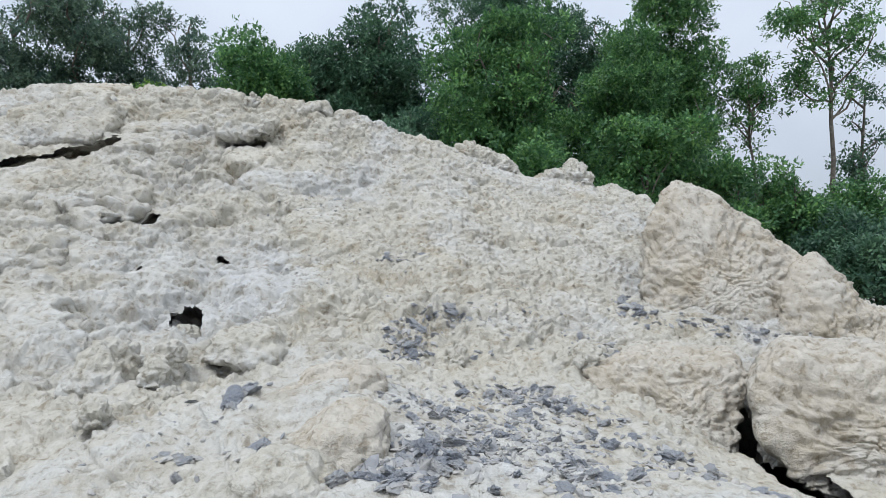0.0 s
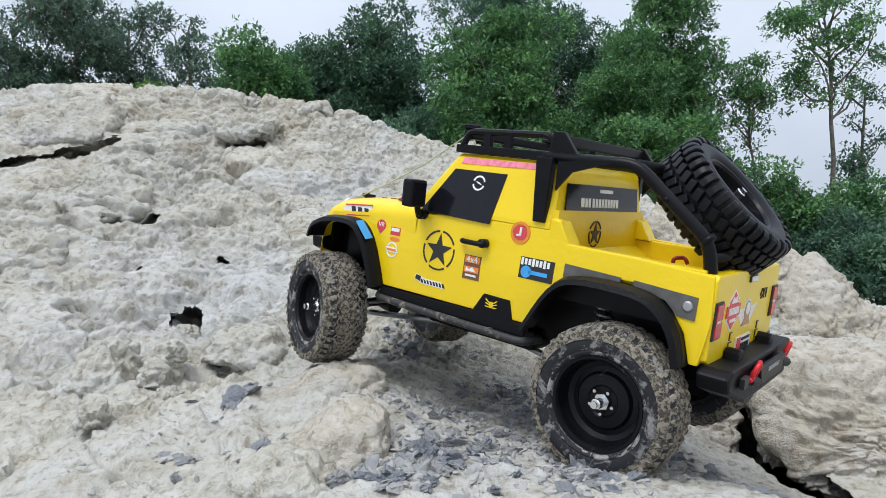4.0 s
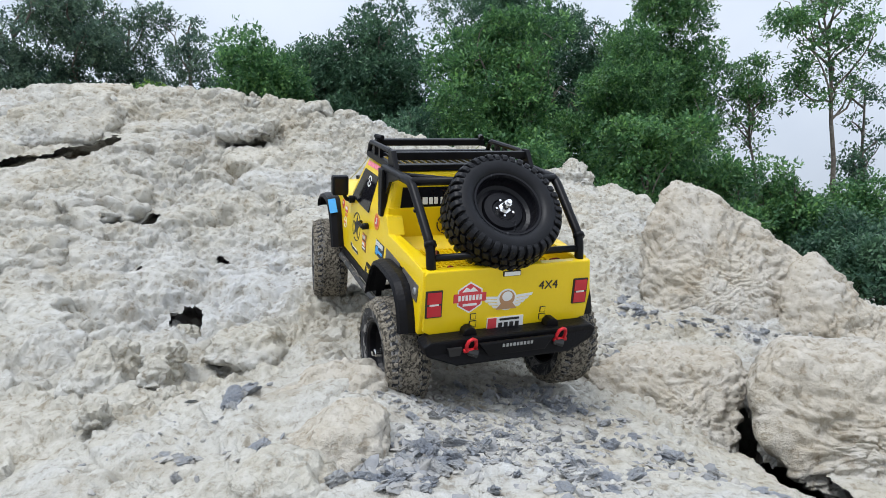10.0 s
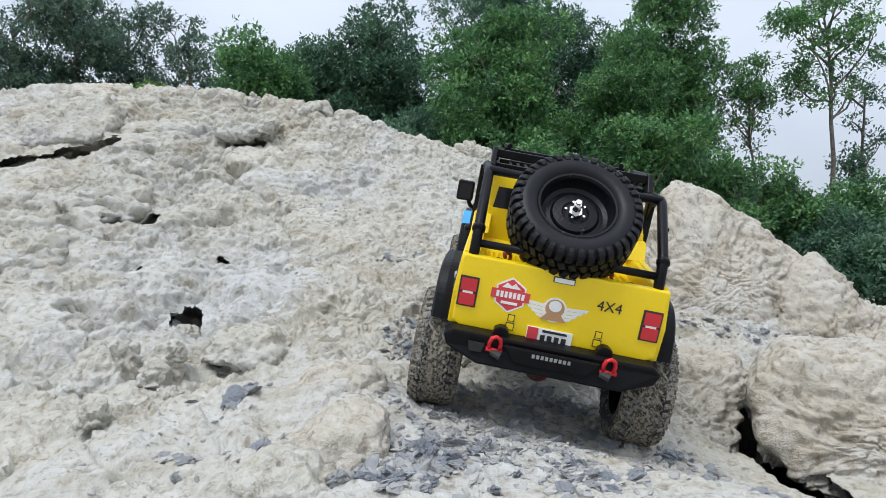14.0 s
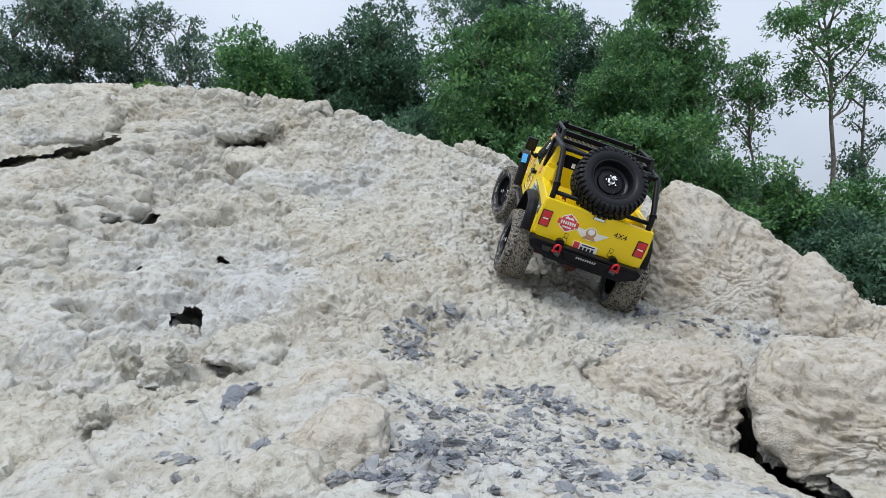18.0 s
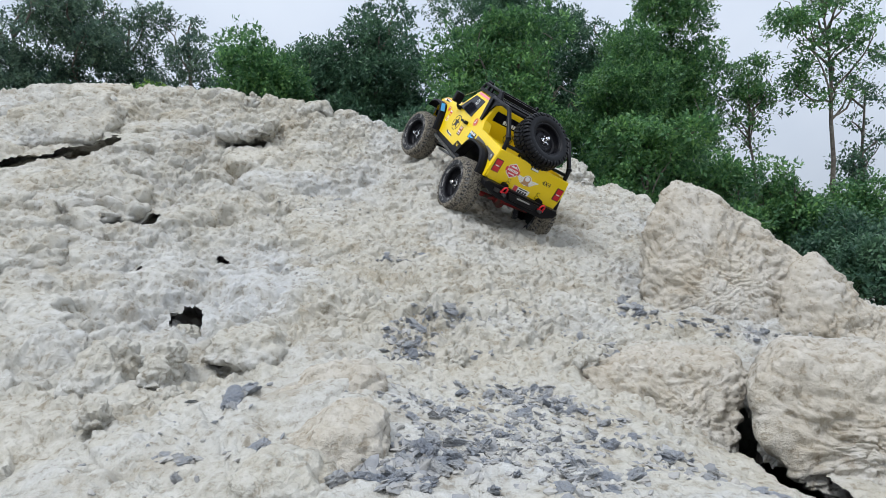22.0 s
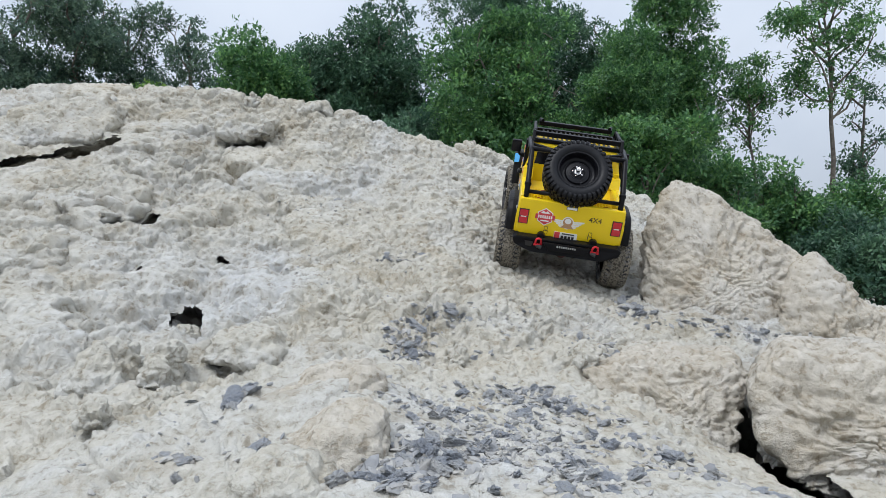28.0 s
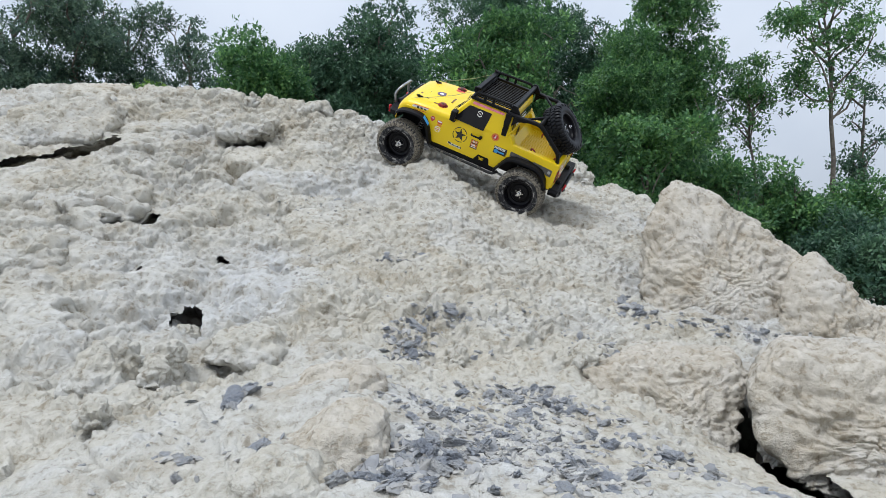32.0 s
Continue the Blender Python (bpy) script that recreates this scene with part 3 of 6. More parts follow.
def leaves(rng, lobes, radii, full, size):
    """Rosettes of pointed leaves all over rounded lobes. full: how closely they cover a lobe."""
    n = np.maximum(5, (full * 64 * (radii / 0.30) ** 2 * (0.036 / size) ** 2).astype(int))
    k = np.repeat(np.arange(len(lobes)), n)
    d = rng.normal(size=(len(k), 3))
    d /= np.linalg.norm(d, axis=1)[:, None]
    low = (d[:, 2] < -0.3) & (rng.rand(len(k)) < 0.5)
    d[low, 2] *= -0.6
    wave = 1 + 0.28 * fbm(d * 2.1 + lobes[k] * 3.7, 2, 61)
    ros = lobes[k] + d * (radii[k] * wave * rng.uniform(0.72, 1.04, len(k)))[:, None] * np.array([1.08, 1.08, 0.85])
    per = 9
    c, o = np.repeat(ros, per, 0), np.repeat(d, per, 0)
    a = o * 0.75 + rng.normal(size=c.shape) * 0.75 + np.array([0, 0, 0.12])
    a /= np.linalg.norm(a, axis=1)[:, None]
    w = np.array([0, -0.2, 1.0]) + rng.normal(size=c.shape) * 0.35
    w -= a * (w * a).sum(1)[:, None]
    w /= np.linalg.norm(w, axis=1)[:, None] + 1e-9
    b = np.cross(w, a)
    s = size * rng.uniform(0.65, 1.3, len(c))[:, None]
    c = c + a * s * 0.5 + rng.normal(size=c.shape) * size * 1.1
    v = np.stack([c - a * s, c + b * s * 0.50 + w * s * 0.12, c + a * s - w * s * 0.15, c - b * s * 0.50 + w * s * 0.12], 1).reshape(-1, 3)
    return v, np.arange(len(v)).reshape(-1, 4)


def tree(label, base, height, crown, seed, leaf=LEAF, lobes=24, full=1.0, lobe=0.30, size=0.0245, low=0.25, thick=0.05, lean=0.0, limbs=9, category="tree", trunks=1, fill=0.6):
    """A tapered trunk, limbs and a crown of leafy lobes. crown: half width, half depth; fill: lobes that fill the crown's form."""
    rng = np.random.RandomState(seed)
    root = tagged(new("tree"), label, category, "trees behind the heap")
    root.location = base
    wood, tips = [], []
    mid = height * (1 + low) / 2
    half = height * (1 - low) / 2
    for k in range(trunks):
        off = np.array([rng.normal() * 0.12, rng.normal() * 0.12, 0]) * k
        head = np.array([lean * height + rng.normal() * 0.06 + off[0] * 3, rng.normal() * 0.1, height * rng.uniform(0.80, 0.90)])
        tp = limb_path(rng, off, head, 9, 0.04)
        wood.append(tube(tp, np.linspace(thick, thick * 0.28, 9), 8))
        for _ in range(limbs):
            t = rng.uniform(max(low, 0.12), 0.97)
            i = t * 8
            st = tp[int(i)] * (1 - i % 1) + tp[min(int(i) + 1, 8)] * (i % 1)
            ang = rng.uniform(0, 2 * math.pi)
            u = (st[2] + 0.12 * height - mid) / half
            reach = rng.uniform(0.45, 0.95) * math.sqrt(max(0.12, 1 - u * u))
            en = np.array([st[0] + math.cos(ang) * crown[0] * reach, st[1] + math.sin(ang) * crown[1] * reach, min(st[2] + rng.uniform(0.05, 0.2) * height, height * 0.96)])
            lp = limb_path(rng, st, en, 6, 0.12)
            wood.append(tube(lp, np.linspace(thick * 0.42, thick * 0.10, 6), 5))
            for q in (0.6, 0.8, 1.0):
                p0 = lp[int(q * 5)]
                tw = p0 + rng.normal(size=3) * np.array([crown[0], crown[1], half * 0.6]) * 0.2
                wood.append(tube(limb_path(rng, p0, tw, 4, 0.1), np.linspace(thick * 0.12, thick * 0.04, 4), 4))
                tips.append(tw)
        tips.append(tp[-1])
    v, f = join_np(wood)
    tr = new("trunk", mesh_np("trunk", v, f, BARK))
    tr.parent = root
    tips = np.array(tips)
    cen = tips[rng.randint(len(tips), size=lobes)] + rng.normal(size=(lobes, 3)) * 0.04
    d = rng.normal(size=(lobes, 3))
    d *= (rng.rand(lobes) ** 0.4 / np.linalg.norm(d, axis=1))[:, None]
    inside = d * np.array([crown[0], crown[1], half]) * 0.86 + np.array([lean * height * 0.6, 0, mid])
    cen = np.where((rng.rand(lobes) < fill)[:, None], inside, cen)
    cen[:, 2] = np.minimum(cen[:, 2], height - lobe * 0.6)
    v, f = leaves(rng, cen, lobe * rng.uniform(0.6, 1.25, lobes), full, size)
    cr = new("crown", mesh_np("crown", v, f, leaf, smooth=False))
    cr.parent = root
    return root


TREES = [
    ("dense dark green tree at the wood's edge", (-5.26, 8.00, -0.45), 3.94, (0.72, 0.57), 200, LEAF_HAZED, dict(lobes=34, low=0.2)),
    ("slender tree with a thin crown greyed by haze", (-4.72, 8.50, -0.45), 4.37, (0.58, 0.47), 201, LEAF_HAZED, dict(lobes=26, thick=0.045, low=0.4, lobe=0.26, full=0.8)),
    ("dark green tree with gaps in its crown", (-4.23, 9.00, -0.45), 4.20, (0.54, 0.43), 202, LEAF_HAZED, dict(lobes=24, low=0.4, lobe=0.26, full=0.85)),
    ("slender dark green tree with open branches", (-3.39, 8.50, -0.45), 3.80, (0.60, 0.42), 203, LEAF_HAZED, dict(lobes=18, low=0.35, lobe=0.24, full=0.8)),
    ("low bright green shrub", (-3.35, 7.00, -0.45), 2.66, (0.50, 0.36), 204, LEAF_LIGHT, dict(lobes=20, low=0.3, lobe=0.17, thick=0.02, category='shrub')),
    ("rounded green tree with a full crown", (-2.14, 7.50, -0.45), 3.34, (0.55, 0.44), 205, LEAF, dict(lobes=36, low=0.3)),
    ("dark green tree with a full crown", (-1.52, 8.50, -0.45), 3.51, (0.55, 0.44), 206, LEAF_DARK, dict(lobes=26, low=0.3)),
    ("tall dark green tree with a full crown", (-0.64, 8.00, -0.45), 3.72, (0.58, 0.47), 207, LEAF_DARK, dict(lobes=38, low=0.25)),
    ("broad bright green tree with yellow-green tips", (0.54, 6.60, -0.45), 3.09, (0.79, 0.63), 208, LEAF, dict(lobes=60, trunks=2, low=0.2, lobe=0.26)),
    ("tall dark green tree behind the others", (1.19, 9.50, -0.45), 5.05, (1.06, 0.85), 209, LEAF_DARK, dict(lobes=34, low=0.3, lobe=0.38)),
    ("green tree with a dense crown", (1.87, 7.40, -0.45), 3.05, (0.60, 0.48), 210, LEAF, dict(lobes=38, low=0.2, lobe=0.27)),
    ("tall green tree with a loose top", (2.81, 8.00, -0.45), 4.08, (0.55, 0.44), 211, LEAF, dict(lobes=42, low=0.25)),
    ("dark green undergrowth below the slender trees", (4.55, 6.30, -0.45), 1.02, (0.55, 0.40), 240, LEAF_DARK, dict(lobes=40, low=0.0, lobe=0.20, thick=0.015, category="shrub")),
    ("dark green undergrowth below the slender trees", (3.75, 6.20, -0.45), 1.00, (0.45, 0.35), 241, LEAF_DARK, dict(lobes=30, low=0.0, lobe=0.20, thick=0.015, category="shrub")),
    ("low dark green undergrowth behind the boulder", (3.74, 5.60, -0.45), 0.72, (0.42, 0.30), 242, LEAF_DARK, dict(lobes=30, low=0.0, lobe=0.16, thick=0.012, category="shrub")),
    ("low dark green undergrowth behind the boulder", (4.20, 5.70, -0.45), 0.78, (0.42, 0.30), 243, LEAF_DARK, dict(lobes=30, low=0.0, lobe=0.16, thick=0.012, category="shrub")),
    ("dark green tree with loose upper branches", (2.28, 9.00, -0.45), 3.95, (0.60, 0.45), 239, LEAF_DARK, dict(lobes=26, low=0.35, lobe=0.27, full=0.8)),
    ("low bright green shrub", (-1.30, 6.00, -0.45), 2.07, (0.26, 0.21), 212, LEAF_LIGHT, dict(lobes=14, low=0.3, lobe=0.14, thick=0.02, category='shrub')),
    ("low green shrub behind the crest", (-0.34, 6.20, -0.45), 2.03, (0.53, 0.42), 213, LEAF_DARK, dict(lobes=30, low=0.1, lobe=0.22, thick=0.02, category='shrub')),
    ("low green shrub behind the crest", (0.90, 6.00, -0.45), 1.81, (0.56, 0.45), 214, LEAF, dict(lobes=34, low=0.1, lobe=0.22, thick=0.02, category='shrub')),
    ("green shrub with loose branches", (1.94, 6.20, -0.45), 1.98, (0.58, 0.47), 215, LEAF, dict(lobes=40, low=0.1, lobe=0.22, thick=0.025, category='shrub')),
    ("green shrub with a rounded top", (2.81, 6.50, -0.45), 1.65, (0.34, 0.28), 216, LEAF, dict(lobes=24, low=0.1, lobe=0.2, thick=0.025, category='shrub')),
    ("green shrub with a rounded top", (3.39, 6.60, -0.45), 1.57, (0.35, 0.28), 217, LEAF, dict(lobes=22, low=0.1, lobe=0.2, thick=0.02, category='shrub')),
    ("bright green shrub with loose branches", (4.05, 6.80, -0.45), 1.34, (0.29, 0.23), 218, LEAF, dict(lobes=16, low=0.1, lobe=0.19, thick=0.02, category='shrub')),
    ("bright green shrub with loose branches", (4.47, 6.80, -0.45), 1.37, (0.29, 0.23), 219, LEAF, dict(lobes=16, low=0.1, lobe=0.19, thick=0.02, category='shrub')),
    ("slender green tree with a loose crown", (3.71, 7.80, -0.45), 3.18, (0.39, 0.31), 220, LEAF, dict(lobes=20, low=0.6, lobe=0.16, full=0.55, thick=0.026, limbs=10, fill=0.4)),
    ("tall slender tree with a pale trunk and a high open crown", (4.23, 7.50, -0.45), 3.80, (0.67, 0.54), 221, LEAF, dict(lobes=42, low=0.56, lobe=0.16, full=0.6, thick=0.038, lean=0.012, limbs=18, fill=0.25)),
    ("slender tree with a thin trunk and a sparse crown", (4.79, 7.50, -0.45), 3.09, (0.35, 0.28), 222, LEAF_DARK, dict(lobes=16, low=0.5, lobe=0.15, full=0.55, thick=0.036, lean=0.012, fill=0.1)),
    ("thin dead stem with few leaves", (3.48, 6.60, -0.45), 1.62, (0.11, 0.09), 223, LEAF, dict(lobes=2, low=0.7, lobe=0.08, full=0.4, thick=0.014, lean=-0.06, limbs=4, category='sapling')),
    ("thin leaning bare stem", (3.98, 6.50, -0.45), 0.77, (0.17, 0.13), 224, LEAF, dict(lobes=2, low=0.7, lobe=0.08, full=0.4, thick=0.02, lean=0.30, limbs=3, category='sapling')),
    ("dark green tree far behind the heap", (-7.75, 11.00, -0.45), 3.45, (0.80, 0.64), 225, LEAF_DARK, dict(lobes=15, size=0.050, lobe=0.48, low=0.15, full=1.0)),
    ("dark green tree far behind the heap", (-6.53, 11.00, -0.45), 3.45, (0.80, 0.64), 226, LEAF_DARK, dict(lobes=15, size=0.050, lobe=0.48, low=0.15, full=1.0)),
    ("dark green tree far behind the heap", (-5.40, 11.00, -0.45), 3.45, (0.80, 0.64), 227, LEAF_DARK, dict(lobes=15, size=0.050, lobe=0.48, low=0.15, full=1.0)),
    ("dark green tree far behind the heap", (-4.27, 11.00, -0.45), 3.45, (0.80, 0.64), 228, LEAF_DARK, dict(lobes=15, size=0.050, lobe=0.48, low=0.15, full=1.0)),
    ("dark green tree far behind the heap", (-3.14, 11.00, -0.45), 3.81, (0.80, 0.64), 229, LEAF_DARK, dict(lobes=15, size=0.050, lobe=0.48, low=0.15, full=1.0)),
    ("dark green tree far behind the heap", (-2.01, 11.00, -0.45), 3.95, (0.80, 0.64), 230, LEAF_DARK, dict(lobes=15, size=0.050, lobe=0.48, low=0.15, full=1.0)),
    ("dark green tree far behind the heap", (-0.88, 11.00, -0.45), 4.33, (0.80, 0.64), 231, LEAF_DARK, dict(lobes=15, size=0.050, lobe=0.48, low=0.15, full=1.0)),
    ("dark green tree far behind the heap", (0.24, 11.00, -0.45), 4.47, (0.80, 0.64), 232, LEAF_DARK, dict(lobes=15, size=0.050, lobe=0.48, low=0.15, full=1.0)),
    ("dark green tree far behind the heap", (1.37, 11.00, -0.45), 4.24, (0.80, 0.64), 233, LEAF_DARK, dict(lobes=15, size=0.050, lobe=0.48, low=0.15, full=1.0)),
    ("dark green tree far behind the heap", (2.50, 11.00, -0.45), 3.77, (0.80, 0.64), 234, LEAF_DARK, dict(lobes=15, size=0.050, lobe=0.48, low=0.15, full=1.0)),
    ("dark green tree far behind the heap", (3.54, 11.00, -0.45), 3.67, (0.80, 0.64), 235, LEAF_DARK, dict(lobes=15, size=0.050, lobe=0.48, low=0.15, full=1.0)),
    ("dark green thicket far behind the heap", (4.76, 11.00, -0.45), 1.69, (0.80, 0.64), 236, LEAF_DARK, dict(lobes=9, size=0.055, lobe=0.4, low=0.15, full=1.0)),
    ("dark green thicket far behind the heap", (5.80, 11.00, -0.45), 1.51, (0.80, 0.64), 237, LEAF_DARK, dict(lobes=9, size=0.055, lobe=0.4, low=0.15, full=1.0)),
    ("dark green thicket far behind the heap", (6.93, 11.00, -0.45), 1.41, (0.80, 0.64), 238, LEAF_DARK, dict(lobes=9, size=0.055, lobe=0.4, low=0.15, full=1.0)),
]
for lab, base, height, crown, seed, leaf, opts in TREES:
    tree(lab, base, height, crown, seed, leaf, **opts)


# ---- the radio-controlled truck: x forward, y to its left, z up, on the ground midway between its axles ----
def plain(name, col, rough=0.5, metal=0.0, coat=0.0, vary=0.12, scale=40.0, bump=0.0, spec=0.5):
    m, nodes, links, b = material(name, rough, metal, spec)
    nt = m.node_tree
    n = noise_node(nt, scale, 4, 0.6)
    r = ramp_node(nt, n.outputs["Fac"], [(0.3, tuple(c * (1 - vary) for c in col)), (0.7, tuple(min(1.0, c * (1 + vary)) for c in col))])
    links.new(r.outputs["Color"], b.inputs["Base Color"])
    b.inputs["Coat Weight"].default_value = coat
    if bump:
        bump_node(nt, b, n.outputs["Fac"], bump, 0.002)
    return m


def dusty(name, col, dust, rough, cover=0.5, scale=35.0, spec=0.5, zcut=None):
    """A surface partly under dried clay; cover: how far the clay reaches."""
    m, nodes, links, b = material(name, rough, 0, spec)
    nt = m.node_tree
    n = noise_node(nt, scale, 6, 0.68, 0.6)
    n2 = noise_node(nt, scale * 7, 4, 0.6)
    mask = ramp_node(nt, n.outputs["Fac"], [(max(0.02, 0.72 - cover * 0.5), (0, 0, 0)), (min(0.98, 0.80 - cover * 0.5), (1, 1, 1))])
    earth = ramp_node(nt, n2.outputs["Fac"], [(0.3, tuple(c * 0.62 for c in dust)), (0.65, dust)])
    c = mix_node(nt, mask.outputs["Color"], col, earth.outputs["Color"])
    links.new(c, b.inputs["Base Color"])
    rr = ramp_node(nt, n.outputs["Fac"], [(max(0.02, 0.72 - cover * 0.5), (rough,) * 3), (min(0.98, 0.80 - cover * 0.5), (0.95,) * 3)])
    links.new(rr.outputs["Color"], b.inputs["Roughness"])
    mx = nodes.new("ShaderNodeMath")
    mx.operation = "MULTIPLY_ADD"
    links.new(n2.outputs["Fac"], mx.inputs[0])
    mx.inputs[1].default_value = 0.4
    links.new(mask.outputs["Color"], mx.inputs[2])
    bump_node(nt, b, mx.outputs["Value"], 0.7, 0.0015)
    return m


DUST = (0.50, 0.44, 0.35)
YELLOW = dusty("yellow_paint", (0.82, 0.585, 0.002), (0.78, 0.60, 0.08), 0.36, 0.04, 22, 0.4)
YELLOW.node_tree.nodes["Principled BSDF"].inputs["Coat Weight"].default_value = 0.2
BLACK = plain("black_plastic", (0.005, 0.005, 0.0065), 0.38, vary=0.3, scale=60, spec=0.16)
BLACK_MATT = dusty("scuffed_black_plastic", (0.006, 0.006, 0.0075), (0.09, 0.085, 0.075), 0.45, 0.10, 40, 0.14)
GLASS_DARK = plain("tinted_window", (0.008, 0.008, 0.011), 0.12, vary=0.1, spec=0.3)
RUBBER = plain("clean_black_rubber", (0.006, 0.0065, 0.0085), 0.45, vary=0.3, scale=90, bump=0.2, spec=0.22)
RUBBER_MUD = dusty("muddy_rubber", (0.070, 0.064, 0.054), (0.33, 0.295, 0.235), 0.85, 0.56, 300, 0.2)
SIDE_MUD = dusty("muddy_sidewall", (0.018, 0.019, 0.023), (0.26, 0.255, 0.245), 0.6, 0.46, 85, 0.3)
RIM_BLACK = dusty("black_rim", (0.005, 0.005, 0.007), (0.10, 0.10, 0.11), 0.32, 0.12, 45, 0.20)
CHROME = plain("bright_metal", (0.78, 0.78, 0.78), 0.22, 1.0, vary=0.1)
STEEL = plain("grey_steel", (0.42, 0.43, 0.44), 0.4, 0.8, vary=0.2)
RING_MUD = dusty("mud_on_rim", (0.02, 0.02, 0.024), (0.36, 0.35, 0.33), 0.7, 0.44, 110, 0.3)
MUDDY = dusty("mud_caked_metal", (0.025, 0.025, 0.025), (0.28, 0.25, 0.21), 0.6, 0.36, 70)
RED = plain("red_anodised", (0.62, 0.02, 0.03), 0.35, 0.3)
RED_DIRTY = dusty("dirty_red_metal", (0.30, 0.012, 0.015), (0.10, 0.06, 0.05), 0.5, 0.5, 60)
RED_STICK = plain("red_print", (0.60, 0.05, 0.06), 0.4)
ORANGE = plain("orange_print", (0.72, 0.22, 0.03), 0.4)
BROWN = plain("brown_print", (0.16, 0.07, 0.03), 0.45)
WHITE = plain("white_print", (0.78, 0.78, 0.76), 0.45, vary=0.05)
BLUE = plain("blue_print", (0.05, 0.33, 0.72), 0.4)
PINK = plain("pink_strip", (0.85, 0.22, 0.30), 0.5, vary=0.3, scale=220)
GREY_VENT = plain("grey_vent", (0.09, 0.085, 0.08), 0.5, vary=0.25, scale=120)
INK = plain("black_print", (0.015, 0.014, 0.014), 0.5)
CORD = plain("pale_cord", (0.40, 0.42, 0.22), 0.7)
RED_LENS = plain("red_lens", (0.50, 0.02, 0.03), 0.2)


def part(name, bm, mat, parent, label="", smooth=False):
    me = bpy.data.meshes.new(name)
    bmesh.ops.recalc_face_normals(bm, faces=bm.faces[:])
    for fc in bm.faces:
        fc.smooth = smooth
    bm.to_mesh(me)
    bm.free()
    me.materials.append(mat)
    ob = new(name, me)
    ob.parent = parent
    return tagged(ob, label) if label else ob


def merge(*bms):
    """One bmesh out of several."""
    out = bmesh.new()
    for b in bms:
        me = bpy.data.meshes.new("tmp")
        b.to_mesh(me)
        b.free()
        out.from_mesh(me)
        bpy.data.meshes.remove(me)
    return out


def bevelled(bm, r, seg=2):
    if r:
        bmesh.ops.bevel(bm, geom=bm.edges[:], offset=r, segments=seg, affect="EDGES", profile=0.6)
    return bm


def box_bm(x0, x1, y0, y1, z0, z1, r=0.0):
    bm = bmesh.new()
    bmesh.ops.create_cube(bm, size=1.0)
    for v in bm.verts:
        v.co = ((x0 + x1) / 2 + v.co.x * (x1 - x0), (y0 + y1) / 2 + v.co.y * (y1 - y0), (z0 + z1) / 2 + v.co.z * (z1 - z0))
    return bevelled(bm, r)


def prism(poly, y0, y1, r=0.0, y_of=None):
    """A plate with the outline poly (x, z), from y0 to y1; y_of(x, z) adds a bow."""
    bm = bmesh.new()
    k = y_of or (lambda x, z: 0.0)
    a = [bm.verts.new((x, y0 + k(x, z), z)) for x, z in poly]
    b = [bm.verts.new((x, y1 + k(x, z), z)) for x, z in poly]
    bm.faces.new(a)
    bm.faces.new(b[::-1])
    for i in range(len(poly)):
        j = (i + 1) % len(poly)
        bm.faces.new((a[i], b[i], b[j], a[j]))
    bmesh.ops.recalc_face_normals(bm, faces=bm.faces[:])
    return bevelled(bm, r)


def plate_x(poly, x0, x1, r=0.0):
    """A plate with the outline poly (y, z), from x0 to x1."""
    bm = prism([(p[0], p[1]) for p in poly], 0, 1, 0)
    for v in bm.verts:
        v.co = (x0 + (x1 - x0) * v.co.y, v.co.x, v.co.z)
    bmesh.ops.recalc_face_normals(bm, faces=bm.faces[:])
    return bevelled(bm, r)


def pipe(points, r, sides=10, closed=False):
    v, f = tube(points, [r] * len(points), sides)
    bm = bmesh.new()
    vs = [bm.verts.new(p) for p in v]
    for q in f:
        bm.faces.new([vs[i] for i in q])
    bm.faces.new(vs[:sides][::-1])
    bm.faces.new(vs[-sides:])
    return bm


def bend(points, r=0.010, n=4):
    """A polyline with its inner corners rounded."""
    p = [Vector(q) for q in points]
    out = [p[0]]
    for a, b, c in zip(p, p[1:], p[2:]):
        u, w = (a - b), (c - b)
        s, e = b + u.normalized() * min(r, u.length * 0.45), b + w.normalized() * min(r, w.length * 0.45)
        for k in range(n + 1):
            t = k / n
            out.append(s * (1 - t) ** 2 + b * 2 * t * (1 - t) + e * t * t)
    return [tuple(q) for q in out + [p[-1]]]


def cyl(c, axis, r, length, seg=20, r2=None, bev=0.0):
    bm = bmesh.new()
    m = Matrix.Translation(c) @ Vector((0, 0, 1)).rotation_difference(Vector(axis)).to_matrix().to_4x4()
    bmesh.ops.create_cone(bm, cap_ends=True, segments=seg, radius1=r, radius2=r if r2 is None else r2, depth=length, matrix=m)
    return bevelled(bm, bev, 1)


def revolve(profile, seg=48):
    """A ring round the y axis from a profile of (radius, y)."""
    bm = bmesh.new()
    n = len(profile)
    vs = [[bm.verts.new((r * math.cos(2 * math.pi * k / seg), y, r * math.sin(2 * math.pi * k / seg))) for r, y in profile] for k in range(seg)]
    for k in range(seg):
        a, b = vs[k], vs[(k + 1) % seg]
        for i in range(n - 1):
            bm.faces.new((a[i], a[i + 1], b[i + 1], b[i]))
    return bm


def ring_poly(r, n=20, a0=0.0, sx=1.0):
    return [(r * sx * math.cos(a0 + 2 * math.pi * k / n), r * math.sin(a0 + 2 * math.pi * k / n)) for k in range(n)]


